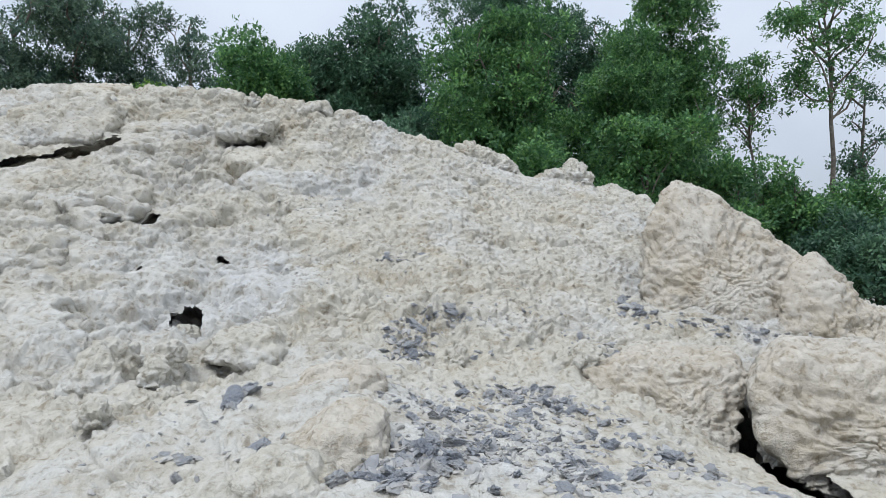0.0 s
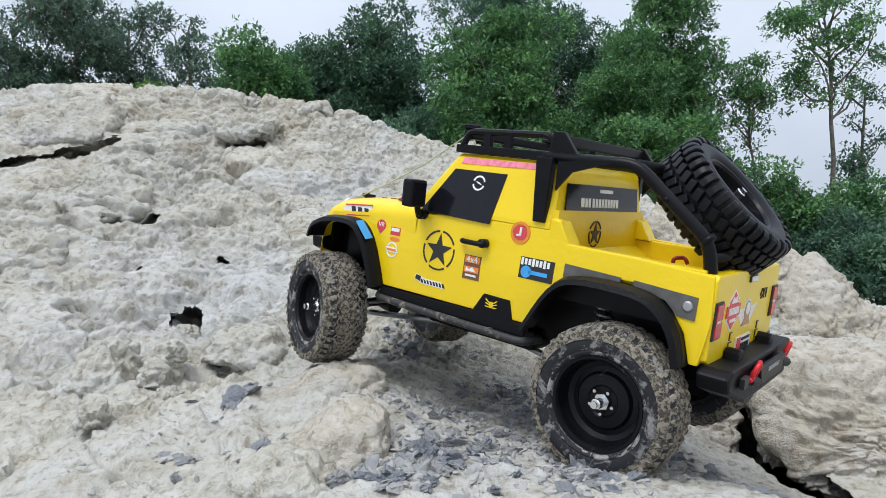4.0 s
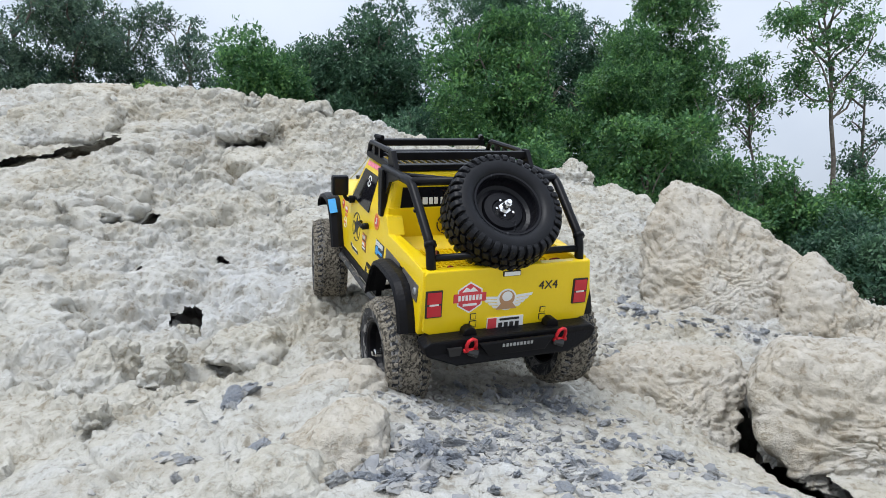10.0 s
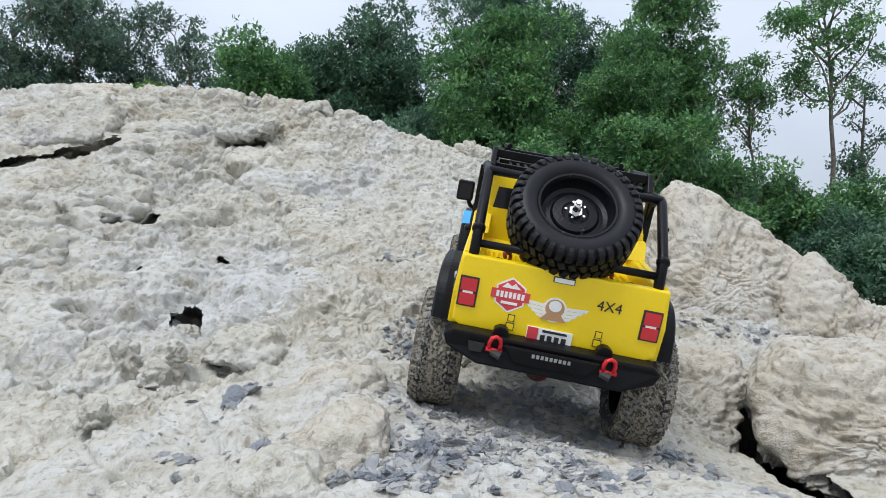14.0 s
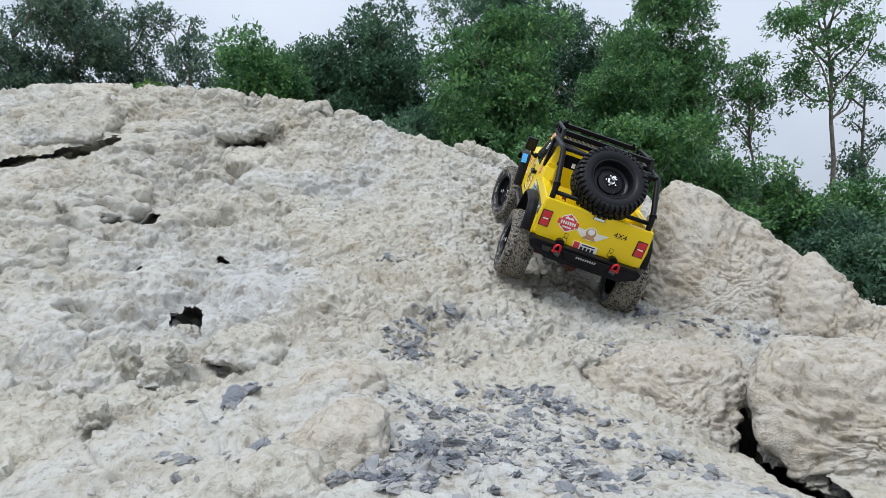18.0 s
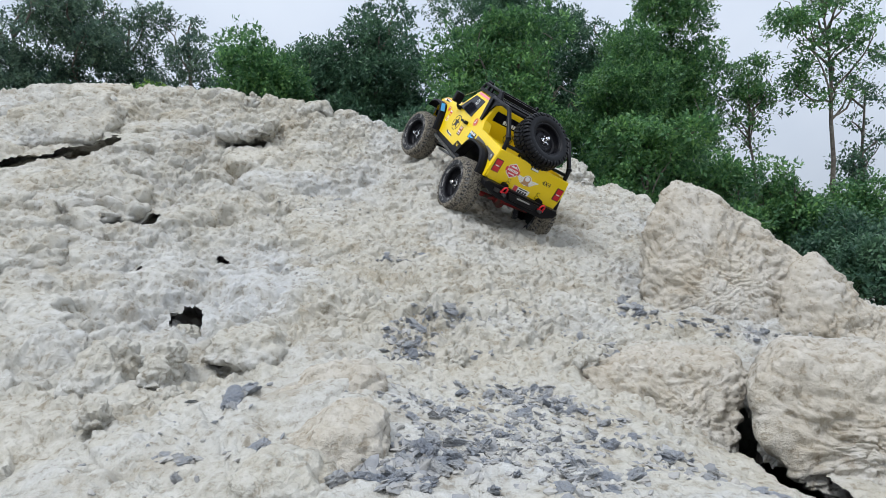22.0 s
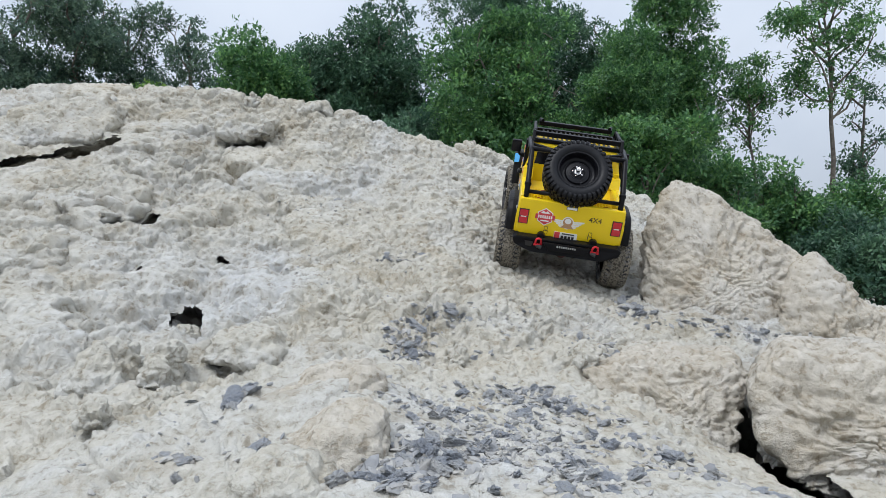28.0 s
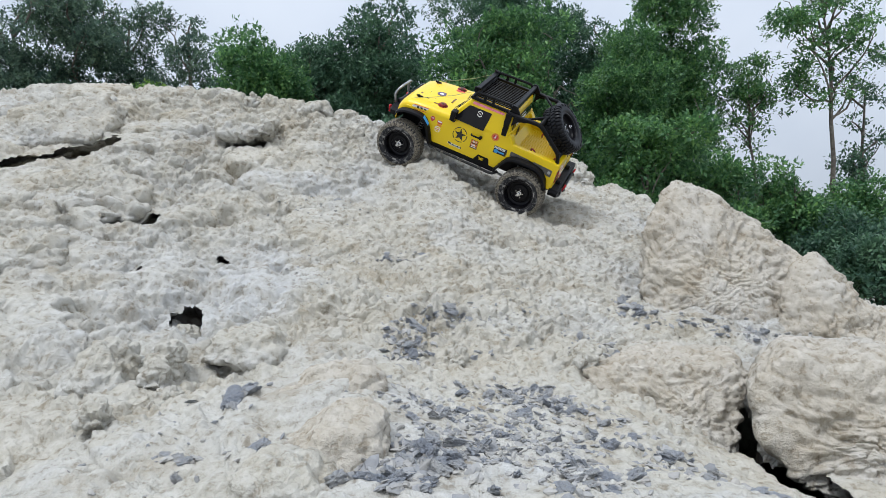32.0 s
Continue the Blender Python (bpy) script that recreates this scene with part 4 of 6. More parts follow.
def letters(text, size, thick=0.0003):
    """A word as a mesh in the x-z plane, centred."""
    cu = bpy.data.curves.new("word", "FONT")
    cu.body, cu.size, cu.align_x, cu.align_y, cu.extrude, cu.resolution_u = text, size, "CENTER", "CENTER", thick, 2
    ob = bpy.data.objects.new("word", cu)
    me = bpy.data.meshes.new_from_object(ob)
    bpy.data.objects.remove(ob)
    bpy.data.curves.remove(cu)
    bm = bmesh.new()
    bm.from_mesh(me)
    bpy.data.meshes.remove(me)
    bmesh.ops.rotate(bm, verts=bm.verts[:], cent=(0, 0, 0), matrix=Matrix.Rotation(math.pi / 2, 3, "X"))
    return bm


truck = tagged(new("toy_truck"), "yellow radio-controlled pickup crawler with muddy black tyres on the clay heap", "toy truck")

BW = 0.091  # half the body's width


# the yellow shell
ARCH_F = [(0.083, 0.097), (0.090, 0.117), (0.101, 0.136), (0.116, 0.148), (0.140, 0.150), (0.163, 0.146)]
ARCH_R = [(-0.206, 0.100), (-0.200, 0.120), (-0.187, 0.138), (-0.166, 0.1470), (-0.120, 0.1470), (-0.098, 0.133), (-0.079, 0.097)]
SIDE = ARCH_F + [(0.163, 0.158), (0.06, 0.168), (0.0, 0.174), (-0.086, 0.174), (-0.0865, 0.184), (-0.094, 0.183), (-0.102, 0.166), (-0.16, 0.165), (-0.214, 0.162), (-0.2165, 0.13), (-0.212, 0.100)] + ARCH_R
shell = []
for s in (1, -1):
    shell.append(prism(SIDE, s * BW, s * (BW - 0.007), 0.0012, lambda x, z, s=s: -s * (0.004 * max(0.0, (z - 0.13)) / 0.05 + 0.03 * max(0.0, x - 0.13) ** 1.0 * 0.2)))
hood = bmesh.new()
secs = [(0.050, 0.0895, 0.177), (0.075, 0.0890, 0.1755), (0.105, 0.0885, 0.1745), (0.140, 0.0875, 0.1715), (0.162, 0.0860, 0.168), (0.175, 0.0840, 0.162), (0.184, 0.0810, 0.152), (0.188, 0.0790, 0.128)]
rows_ = []
for x, w, zt in secs:
    ring = [(-w, min(0.150, zt - 0.022)), (-w, zt - 0.013)]
    ring += [(-w + 0.012 - 0.012 * math.cos(a), zt - 0.013 + 0.012 * math.sin(a)) for a in (0.4, 0.8, 1.2)]
    ring += [(-w * k, zt + 0.004 * (1 - k * k)) for k in (0.78, 0.5, 0.2)]
    ring = ring + [(-y, z) for y, z in ring[::-1]]
    rows_.append([hood.verts.new((x, y, z)) for y, z in ring])
for a, b in zip(rows_, rows_[1:]):
    for i in range(len(a) - 1):
        hood.faces.new((a[i], a[i + 1], b[i + 1], b[i]))
hood.faces.new(rows_[-1])
tail_sheets = []
bed_sheets = []
tail_sheets.append(plate_x([(-0.0875, 0.104), (-0.08, 0.100), (0.08, 0.100), (0.0875, 0.104), (0.0875, 0.159), (0.085, 0.1625), (-0.085, 0.1625), (-0.0875, 0.159)], -0.2165, -0.206, 0.0015))
bed_sheets.append(box_bm(-0.208, -0.084, -0.085, 0.085, 0.1440, 0.1470))
for s in (1, -1):
    bed_sheets.append(box_bm(-0.208, -0.086, s * 0.076 - 0.002, s * 0.076 + 0.002, 0.128, 0.1635))
    bed_sheets.append(box_bm(-0.2075, -0.1, min(s * 0.075, s * 0.0875), max(s * 0.075, s * 0.0875), 0.1615, 0.1645, 0.0008))
    bed_sheets.append(prism([(-0.086, 0.1645), (-0.086, 0.183), (-0.094, 0.182), (-0.105, 0.1645)], s * 0.07, s * 0.088, 0.001))
bed_sheets.append(box_bm(-0.090, -0.084, -0.084, 0.084, 0.128, 0.190))
bed_sheets.append(prism([(-0.09, 0.147), (-0.09, 0.158), (-0.100, 0.152), (-0.108, 0.147)], -0.074, 0.074))
body = part("body", merge(*shell), YELLOW, truck, "glossy yellow body sides with decals")
part("bonnet", hood, YELLOW, truck, "glossy yellow bonnet", smooth=True)
part("tailgate", merge(*tail_sheets), YELLOW, truck, "glossy yellow tailgate")
for nm, sheet in zip(("bed_floor", "bed_wall", "bed_ledge", "bed_corner", "bed_wall", "bed_ledge", "bed_corner", "bed_bulkhead", "bed_step"), bed_sheets):
    part(nm, sheet, YELLOW, truck)
cabm = bmesh.new()
CAB = [[(0.060, 0.089, 0.172), (0.060, -0.089, 0.172), (-0.088, -0.089, 0.172), (-0.088, 0.089, 0.172)], [(0.020, 0.077, 0.227), (0.020, -0.077, 0.227), (-0.083, -0.077, 0.227), (-0.083, 0.077, 0.227)]]
lo, hi = [[cabm.verts.new(p) for p in r] for r in CAB]
cabm.faces.new(lo)
cabm.faces.new(hi[::-1])
for i in range(4):
    cabm.faces.new((lo[i], hi[i], hi[(i + 1) % 4], lo[(i + 1) % 4]))
bmesh.ops.recalc_face_normals(cabm, faces=cabm.faces[:])
cab = part("cab", bevelled(cabm, 0.006, 3), YELLOW, truck, "yellow cab with tinted windows")


def cab_y(z):
    return 0.089 - (z - 0.172) / 0.055 * 0.012


for s in (1, -1):
    w = [(0.0465, 0.1725), (0.0185, 0.2130), (-0.036, 0.2130), (-0.0295, 0.1705)]
    part("side_window", prism(w, 0.0, s * 0.0012, 0.0004, lambda x, z, s=s: s * (cab_y(z) - 0.0004)), GLASS_DARK, cab, "black tinted window")
    em = [(0.0065 * math.cos(a) - 0.010, 0.0065 * math.sin(a) + 0.203) for a in np.linspace(0.3, 2.9, 9)] + [(0.005 * math.cos(a) - 0.010, 0.005 * math.sin(a) + 0.203) for a in np.linspace(2.9, 0.3, 9)]
    em2 = [(-0.020 - (x), 0.406 - z) for x, z in em]
    bar = [(-0.0135, 0.2015), (-0.0095, 0.2025), (-0.0065, 0.2045), (-0.0105, 0.2035)]
    part("window_emblem", merge(*[prism(q, 0, s * 0.0003, 0, lambda x, z, s=s: s * (cab_y(z) + 0.0010)) for q in (em, em2, bar)]), WHITE, cab, "small round white emblem")
ws = bmesh.new()
q = [(0.0555, 0.079, 0.1785), (0.0555, -0.079, 0.1785), (0.0250, -0.070, 0.2205), (0.0250, 0.070, 0.2205)]
vs = [ws.verts.new((x + 0.0006, y, z + 0.0006)) for x, y, z in q] + [ws.verts.new((x - 0.002, y, z - 0.002)) for x, y, z in q]
for idx in ((0, 1, 2, 3), (7, 6, 5, 4), (0, 4, 5, 1), (1, 5, 6, 2), (2, 6, 7, 3), (3, 7, 4, 0)):
    ws.faces.new([vs[i] for i in idx])
part("windscreen", ws, GLASS_DARK, cab, "black tinted windscreen")


def back_x(z):
    return -0.088 + (z - 0.172) / 0.055 * 0.005


def on_back(poly, t=0.0012, lift=0.0):
    bm = plate_x(poly, 0, -t)
    for v in bm.verts:
        v.co.x += back_x(v.co.z) - 0.0008 - lift
    return bm


part("rear_window", on_back([(-0.071, 0.1875), (0.071, 0.1875), (0.068, 0.2115), (-0.068, 0.2115)]), GLASS_DARK, cab, "black tinted rear window")
x0 = 0.046
bars = []
for wd in (7, 5, 5, 0, 5, 5, 5, 5, 5, 5, 5, 5, 5):
    if wd:
        bars.append(on_back([(x0, 0.193), (x0 - wd * 0.00085, 0.193), (x0 - wd * 0.00085, 0.2005), (x0, 0.2005)], 0.0003, 0.0014))
    x0 -= wd * 0.00085 + 0.0016
bars.append(on_back([(0.012, 0.2055), (-0.014, 0.2055), (-0.014, 0.2085), (0.012, 0.2085)], 0.0003, 0.0014))
part("rear_window_decal", merge(*bars), WHITE, cab, "row of white letter-like bars")


# decals on the flanks, as thin prints
def decal(name, polys, s, mat, label="", lift=0.0004, on=None):
    def yy(x, z):
        return s * (BW + lift - 0.004 * max(0.0, z - 0.13) / 0.05 - 0.006 * max(0.0, x - 0.13))
    return part(name, merge(*[prism(p, 0, -s * 0.0008, 0, yy) for p in polys]), mat, on or body, label)


def star_poly(cx, cz, r, turn=math.pi / 2):
    return [(cx + (r if k % 2 == 0 else r * 0.40) * math.cos(turn + k * math.pi / 5), cz + (r if k % 2 == 0 else r * 0.40) * math.sin(turn + k * math.pi / 5)) for k in range(10)]


def arc_band(cx, cz, r0, r1, a0, a1, n=8):
    A = np.linspace(a0, a1, n)
    return [(cx + r1 * math.cos(a), cz + r1 * math.sin(a)) for a in A] + [(cx + r0 * math.cos(a), cz + r0 * math.sin(a)) for a in A[::-1]]


def smooth_line(pts, n):
    """Points along a smooth curve through pts."""
    out = []
    for i in range(len(pts) - 1):
        a, b, c, d = (np.array(pts[min(max(j, 0), len(pts) - 1)]) for j in (i - 1, i, i + 1, i + 2))
        for k in range(n):
            t = k / n
            out.append(tuple(0.5 * (2 * b + (c - a) * t + (2 * a - 5 * b + 4 * c - d) * t * t + (3 * b - a - 3 * c + d) * t ** 3)))
    return out + [tuple(pts[-1])]


def rect(cx, cz, w, h, slant=0.0):
    return [(cx - w / 2 - slant, cz - h / 2), (cx + w / 2 - slant, cz - h / 2), (cx + w / 2 + slant, cz + h / 2), (cx - w / 2 + slant, cz + h / 2)]


for s in (1, -1):
    c = (0.0200, 0.1402)
    decal("star_decal", [star_poly(*c, 0.0150)] + [arc_band(*c, 0.0162, 0.0178, math.radians(90 + 72 * k + 6), math.radians(90 + 72 * k + 66)) for k in range(5)], s, INK, "black five-pointed star in a broken ring")
    b = decal("badge_decal", [rect(-0.0180, 0.1318, 0.0175, 0.0205)], s, BROWN, "brown square badge with orange and white shapes")
    decal("badge_print", [rect(-0.0180, 0.1300, 0.0150, 0.0050), rect(-0.0180, 0.1385, 0.0150, 0.0055)], s, ORANGE, "", 0.0007)
    decal("badge_print", [rect(-0.0180, 0.1250, 0.0110, 0.0016), [(-0.023, 0.1285), (-0.019, 0.1325), (-0.016, 0.1300), (-0.013, 0.1320), (-0.012, 0.1285)]], s, WHITE, "", 0.0009)
    tx = letters("4x4", 0.0078)
    for v in tx.verts:
        v.co = (-0.0180 - s * v.co.x, s * (BW + 0.0004) + v.co.y, 0.1385 + v.co.z)
    part("badge_letters", tx, WHITE, body, "white letters 4x4")
    decal("banner_decal", [rect(-0.0800, 0.1415, 0.0310, 0.0170)], s, INK, "black banner decal with a blue globe and white bars")
    decal("banner_print", [ring_poly(0.0048, 14)] and [[(x + -0.0710 * 1, z + 0.1385) for x, z in ring_poly(0.0048, 14)], rect(-0.0820, 0.1385, 0.0170, 0.0030)], s, BLUE, "", 0.0007)
    decal("banner_print", [rect(-0.0665 - 0.0034 * k, 0.1465, 0.0022, 0.0048 if k % 3 else 0.0060) for k in range(8)], s, WHITE, "", 0.0007)
    decal("round_decal", [arc_band(-0.0600, 0.1680, 0.0068, 0.0092, 0, 2 * math.pi, 24)], s, ORANGE, "round orange and white sticker", 0.0006)
    decal("round_print", [[(x - 0.0600, z + 0.1680) for x, z in ring_poly(0.0062, 16)]], s, RED_STICK, "", 0.0006)
    decal("round_print", [rect(-0.0605, 0.1690, 0.0018, 0.0070), rect(-0.0605 + s * 0.0014, 0.1660, 0.0042, 0.0016)], s, WHITE, "", 0.0012)
    pin = [(0.0930 + 0.0058 * math.cos(a), 0.1520 + 0.0055 * math.sin(a)) for a in np.linspace(-0.5, math.pi + 0.5, 12)] + [(0.0950, 0.1420), (0.0930, 0.1442)]
    v8 = decal("pin_decal", [pin], s, RED_STICK, "red pin-shaped decal")
    tx = letters("V8", 0.0068)
    for v in tx.verts:
        v.co = (0.0930 - s * v.co.x, s * (BW + 0.0004 - 0.002) + (v.co.y), 0.1525 + v.co.z)
    part("pin_print", tx, WHITE, body, "white letters V8")
    decal("small_decal", [rect(0.0740, 0.1490, 0.0120, 0.0075)], s, RED_STICK, "small red and grey decal")
    decal("small_print", [rect(0.0740, 0.1503, 0.0100, 0.0032)], s, WHITE, "", 0.0007)
    decal("oval_decal", [[(x * 1.0 + 0.0735, z * 0.32 + 0.1415) for x, z in ring_poly(0.0065, 14)]], s, ORANGE)
    decal("crest_decal", [arc_band(0.0755, 0.1315, 0.0060, 0.0072, 0.5, 2.7), arc_band(0.0755, 0.1315, 0.0060, 0.0072, 3.6, 5.8), rect(0.0755, 0.1315, 0.0135, 0.0045, 0.001)], s, WHITE, "white and orange crest decal")
    decal("crest_print", [rect(0.0755, 0.1315, 0.0115, 0.0022, 0.001)], s, ORANGE, "", 0.0007)
    decal("flank_decal", [rect(0.0250, 0.1100, 0.0270, 0.0052, 0.0012), [(0.034, 0.1135), (0.042, 0.1155), (0.044, 0.1105), (0.036, 0.1085)]], s, WHITE, "white and black slanted flank lettering bars")
    decal("flank_print", [rect(0.0345 - 0.0035 * k, 0.1100, 0.0020, 0.0034, 0.0008) for k in range(8)] + [[(0.036, 0.1140), (0.0415, 0.1150), (0.043, 0.1110), (0.037, 0.1095)]], s, INK, "", 0.0007)
    decal("hood_decal", [[(0.145, 0.166), (0.110, 0.169), (0.108, 0.1625), (0.112, 0.158), (0.142, 0.1555), (0.150, 0.1605)]], s, WHITE, "white angular decal with red edges", -0.0006)
    decal("hood_print", [rect(0.1340 - 0.0090 * k, 0.1620, 0.0055, 0.0060, 0.001) for k in range(3)], s, INK, "", -0.0002)
    decal("hood_print", [[(0.146, 0.1662), (0.109, 0.1695), (0.109, 0.1683), (0.146, 0.1650)], [(0.143, 0.1562), (0.111, 0.1590), (0.111, 0.1578), (0.143, 0.1550)]], s, RED_STICK, "", 0.0000)
    v1 = [(-0.104, 0.151), (-0.150, 0.149), (-0.150, 0.142), (-0.132, 0.1445), (-0.112, 0.1425), (-0.104, 0.139)]
    v2 = [(-0.160, 0.149), (-0.206, 0.146), (-0.206, 0.130), (-0.194, 0.131), (-0.184, 0.140), (-0.160, 0.143)]
    decal("side_vent", [v1], s, GREY_VENT, "grey recessed side vent", 0.0006)
    decal("side_vent", [v2], s, GREY_VENT, "grey recessed side vent", 0.0006)
    part("vent_lamp", cyl((-0.200, s * (BW - 0.0005), 0.139), (0, 1, 0), 0.0038, 0.004, 14, bev=0.001), STEEL, body, "small grey lamp")
    hd = merge(pipe(bend([(-0.006, s * BW, 0.1535), (-0.008, s * (BW + 0.005), 0.1535), (-0.029, s * (BW + 0.005), 0.1535), (-0.031, s * BW, 0.1535)], 0.003), 0.0022, 8), cyl((-0.0285, s * (BW + 0.002), 0.1543), (0, 1, 0), 0.0038, 0.007, 12))
    part("door_handle", hd, BLACK, truck, "black door handle", smooth=True)
    part("roof_strip", prism([(0.012, 0.2235), (-0.062, 0.2240), (-0.062, 0.2195), (0.014, 0.2180)], 0, s * 0.0006, 0, lambda x, z, s=s: s * (cab_y(z) - 0.0001)), PINK, cab, "pink lettered strip")
    # flares over the wheels
    for name, arch, n in (("front_flare", [(0.183, 0.130), (0.177, 0.143), (0.160, 0.1515), (0.138, 0.1545), (0.116, 0.1525), (0.101, 0.140), (0.090, 0.119), (0.082, 0.096)], 0), ("rear_flare", [(-0.205, 0.099), (-0.199, 0.120), (-0.186, 0.136), (-0.166, 0.144), (-0.120, 0.144), (-0.098, 0.131), (-0.078, 0.096)], 1)):
        fl = bmesh.new()
        prof = ((0.084, 0.0), (0.098, 0.001), (0.105, -0.001), (0.1070, -0.0050), (0.1052, -0.0052), (0.1025, -0.0035), (0.097, -0.0025), (0.084, -0.0035))
        loops = []
        arch = smooth_line(arch, 4)
        for i, (x, z) in enumerate(arch):
            a, b2 = arch[max(i - 1, 0)], arch[min(i + 1, len(arch) - 1)]
            tx_, tz = b2[0] - a[0], b2[1] - a[1]
            L = math.hypot(tx_, tz)
            nx, nz = (tz / L, -tx_ / L)
            if nz < 0 and abs(nz) > 0.3 or (abs(nz) <= 0.3 and (nx > 0) != (x > (0.135 if n == 0 else -0.143))):
                nx, nz = -nx, -nz
            loops.append([fl.verts.new((x + nx * o, s * y, z + nz * o)) for y, o in prof])
        for a, b2 in zip(loops, loops[1:]):
            for i in range(len(prof)):
                j = (i + 1) % len(prof)
                fl.faces.new((a[i], a[j], b2[j], b2[i]))
        fl.faces.new(loops[0])
        fl.faces.new(loops[-1])
        fo = part(name, fl, BLACK_MATT, truck, "matt black wheel-arch flare", smooth=False)
        if n == 0:
            bl = bmesh.new()
            vv = [bl.verts.new(p) for p in ((0.114, s * 0.0965, 0.1510), (0.099, s * 0.0965, 0.1360), (0.0975, s * 0.1068, 0.1350), (0.1125, s * 0.1068, 0.1500))]
            bl.faces.new(vv)
            bmesh.ops.translate(bl, verts=bl.verts[:], vec=(-0.0024, 0, 0.0034))
            bmesh.ops.solidify(bl, geom=bl.faces[:], thickness=0.0006)
            part("flare_decal", bl, BLUE, fo, "bright blue decal")
    # shade plates in the arches, wheel liners, sills and rock sliders
    part("sill_plate", prism([(0.084, 0.0955), (0.084, 0.087), (-0.076, 0.086), (-0.078, 0.0965), (-0.0645, 0.0965), (-0.060, 0.1125), (-0.034, 0.1130), (-0.024, 0.0965)], s * 0.0855, s * 0.0922, 0.0008), BLACK_MATT, truck, "black sill plate with a yellow mark")
    spd = [rect(-0.0430, 0.1050, 0.0035, 0.0050)] + [[(-0.0430 + k * 0.001, 0.1050 + 0.0015 * j), (-0.0430 + k * 0.0055, 0.1065 + 0.003 * j), (-0.0430 + k * 0.0060, 0.1060 + 0.003 * j), (-0.0430 + k * 0.001, 0.1040 + 0.0015 * j)] for k in (1, -1) for j in (1, 0, -1)]
    decal("sill_mark", spd, s, YELLOW, "small yellow mark", 0.0018)
    part("rock_slider", merge(pipe(bend([(0.092, s * 0.080, 0.088), (0.085, s * 0.095, 0.0855), (-0.078, s * 0.095, 0.0825), (-0.086, s * 0.080, 0.085)], 0.01), 0.0034, 10), *[pipe([(x, s * 0.097, 0.084 - 0.0001 * k), (x, s * 0.06, 0.084)], 0.003, 8) for k, x in enumerate((0.055, 0.005, -0.045))]), MUDDY, truck, "mud-caked tubular rock slider", smooth=True)
    # Black plates added to stand in for the darkness inside the arches.
    part("arch_shade", box_bm(0.075, 0.165, min(s * 0.055, s * 0.062), max(s * 0.055, s * 0.062), 0.085, 0.155), BLACK, truck)
    part("wheel_liner", box_bm(-0.204, -0.082, min(s * 0.0785, s * 0.0825), max(s * 0.0785, s * 0.0825), 0.122, 0.152), BLACK, truck)
    part("arch_shade", box_bm(-0.205, -0.080, min(s * 0.055, s * 0.062), max(s * 0.055, s * 0.062), 0.085, 0.125), BLACK, truck)
    # mirrors
    mr = part("mirror", merge(box_bm(0.035, 0.047, min(s * 0.0965, s * 0.1165), max(s * 0.0965, s * 0.1165), 0.1760, 0.2000, 0.0028), pipe(bend([(0.043, s * 0.088, 0.1695), (0.042, s * 0.098, 0.1690), (0.041, s * 0.102, 0.179)], 0.006), 0.0026, 8), cyl((0.043, s * 0.0905, 0.1695), (0, 1, 0), 0.0048, 0.008, 12)), BLACK_MATT, truck, "black door mirror")
    part("mirror_glass", box_bm(0.0343, 0.0350, min(s * 0.099, s * 0.114), max(s * 0.099, s * 0.114), 0.1785, 0.1970), GLASS_DARK, mr, "dusty mirror glass")
    # cage and pillar behind the cab
    part("cage_pillar", merge(prism([(-0.0670, 0.2300), (-0.0705, 0.1790), (-0.0810, 0.1790), (-0.0820, 0.2300)], s * 0.0830, s * 0.0905, 0.0012), prism([(-0.085, 0.2300), (-0.085, 0.205), (-0.097, 0.2200), (-0.118, 0.2265), (-0.130, 0.2300)], s * 0.0838, s * 0.0868, 0.0)), BLACK, truck, "black cage pillar with a gusset")
    part("cage_tube", merge(pipe(bend([(-0.070, s * 0.084, 0.2300), (-0.146, s * 0.080, 0.2305), (-0.204, s * 0.079, 0.1830), (-0.212, s * 0.079, 0.1400)], 0.010), 0.0046, 12), cyl((-0.203, s * 0.079, 0.1840), (0.77, 0, 0.63), 0.0058, 0.004, 12), cyl((-0.172, s * 0.0842, 0.2085), (0, 1, 0), 0.0018, 0.002, 8)), BLACK, truck, "black roll-cage tube", smooth=True)
    part("tow_hook", merge(pipe(bend([(-0.140, s * 0.045, 0.1470), (-0.138, s * 0.045, 0.1550), (-0.146, s * 0.052, 0.1570), (-0.150, s * 0.050, 0.1520)], 0.004), 0.0018, 8), pipe(bend([(-0.197, s * 0.052, 0.1470), (-0.196, s * 0.052, 0.1580), (-0.202, s * 0.060, 0.1610), (-0.206, s * 0.058, 0.1550)], 0.004), 0.0018, 8)), RED_DIRTY, truck, "small rusty red hooks in the load bed", smooth=True)
    part("cord", pipe([(0.162, s * 0.066, 0.168), (0.115, s * 0.067, 0.1885), (0.065, s * 0.068, 0.2135), (0.020, s * 0.070, 0.2420)], 0.0006, 5), CORD, truck, "thin stretched cord", smooth=True)
    part("hood_latch", merge(cyl((0.150, s * 0.055, 0.172), (0.1, 0, 1), 0.003, 0.010, 8), box_bm(0.140, 0.156, s * 0.055 - 0.002, s * 0.055 + 0.002, 0.173, 0.1765, 0.0006)), BLACK, truck)
    part("marker_lamp", merge(cyl((0.086, s * 0.060, 0.1795), (0, 0, 1), 0.0100, 0.0040, 18, 0.0075), cyl((0.086, s * 0.060, 0.1772), (0, 0, 1), 0.0120, 0.0014, 18)), RED_DIRTY, truck, "low dark red lamp on the bonnet", smooth=True)
    part("wiper", pipe([(0.060, s * 0.055, 0.178), (0.052, s * 0.010, 0.184)], 0.0010, 6), BLACK, truck)

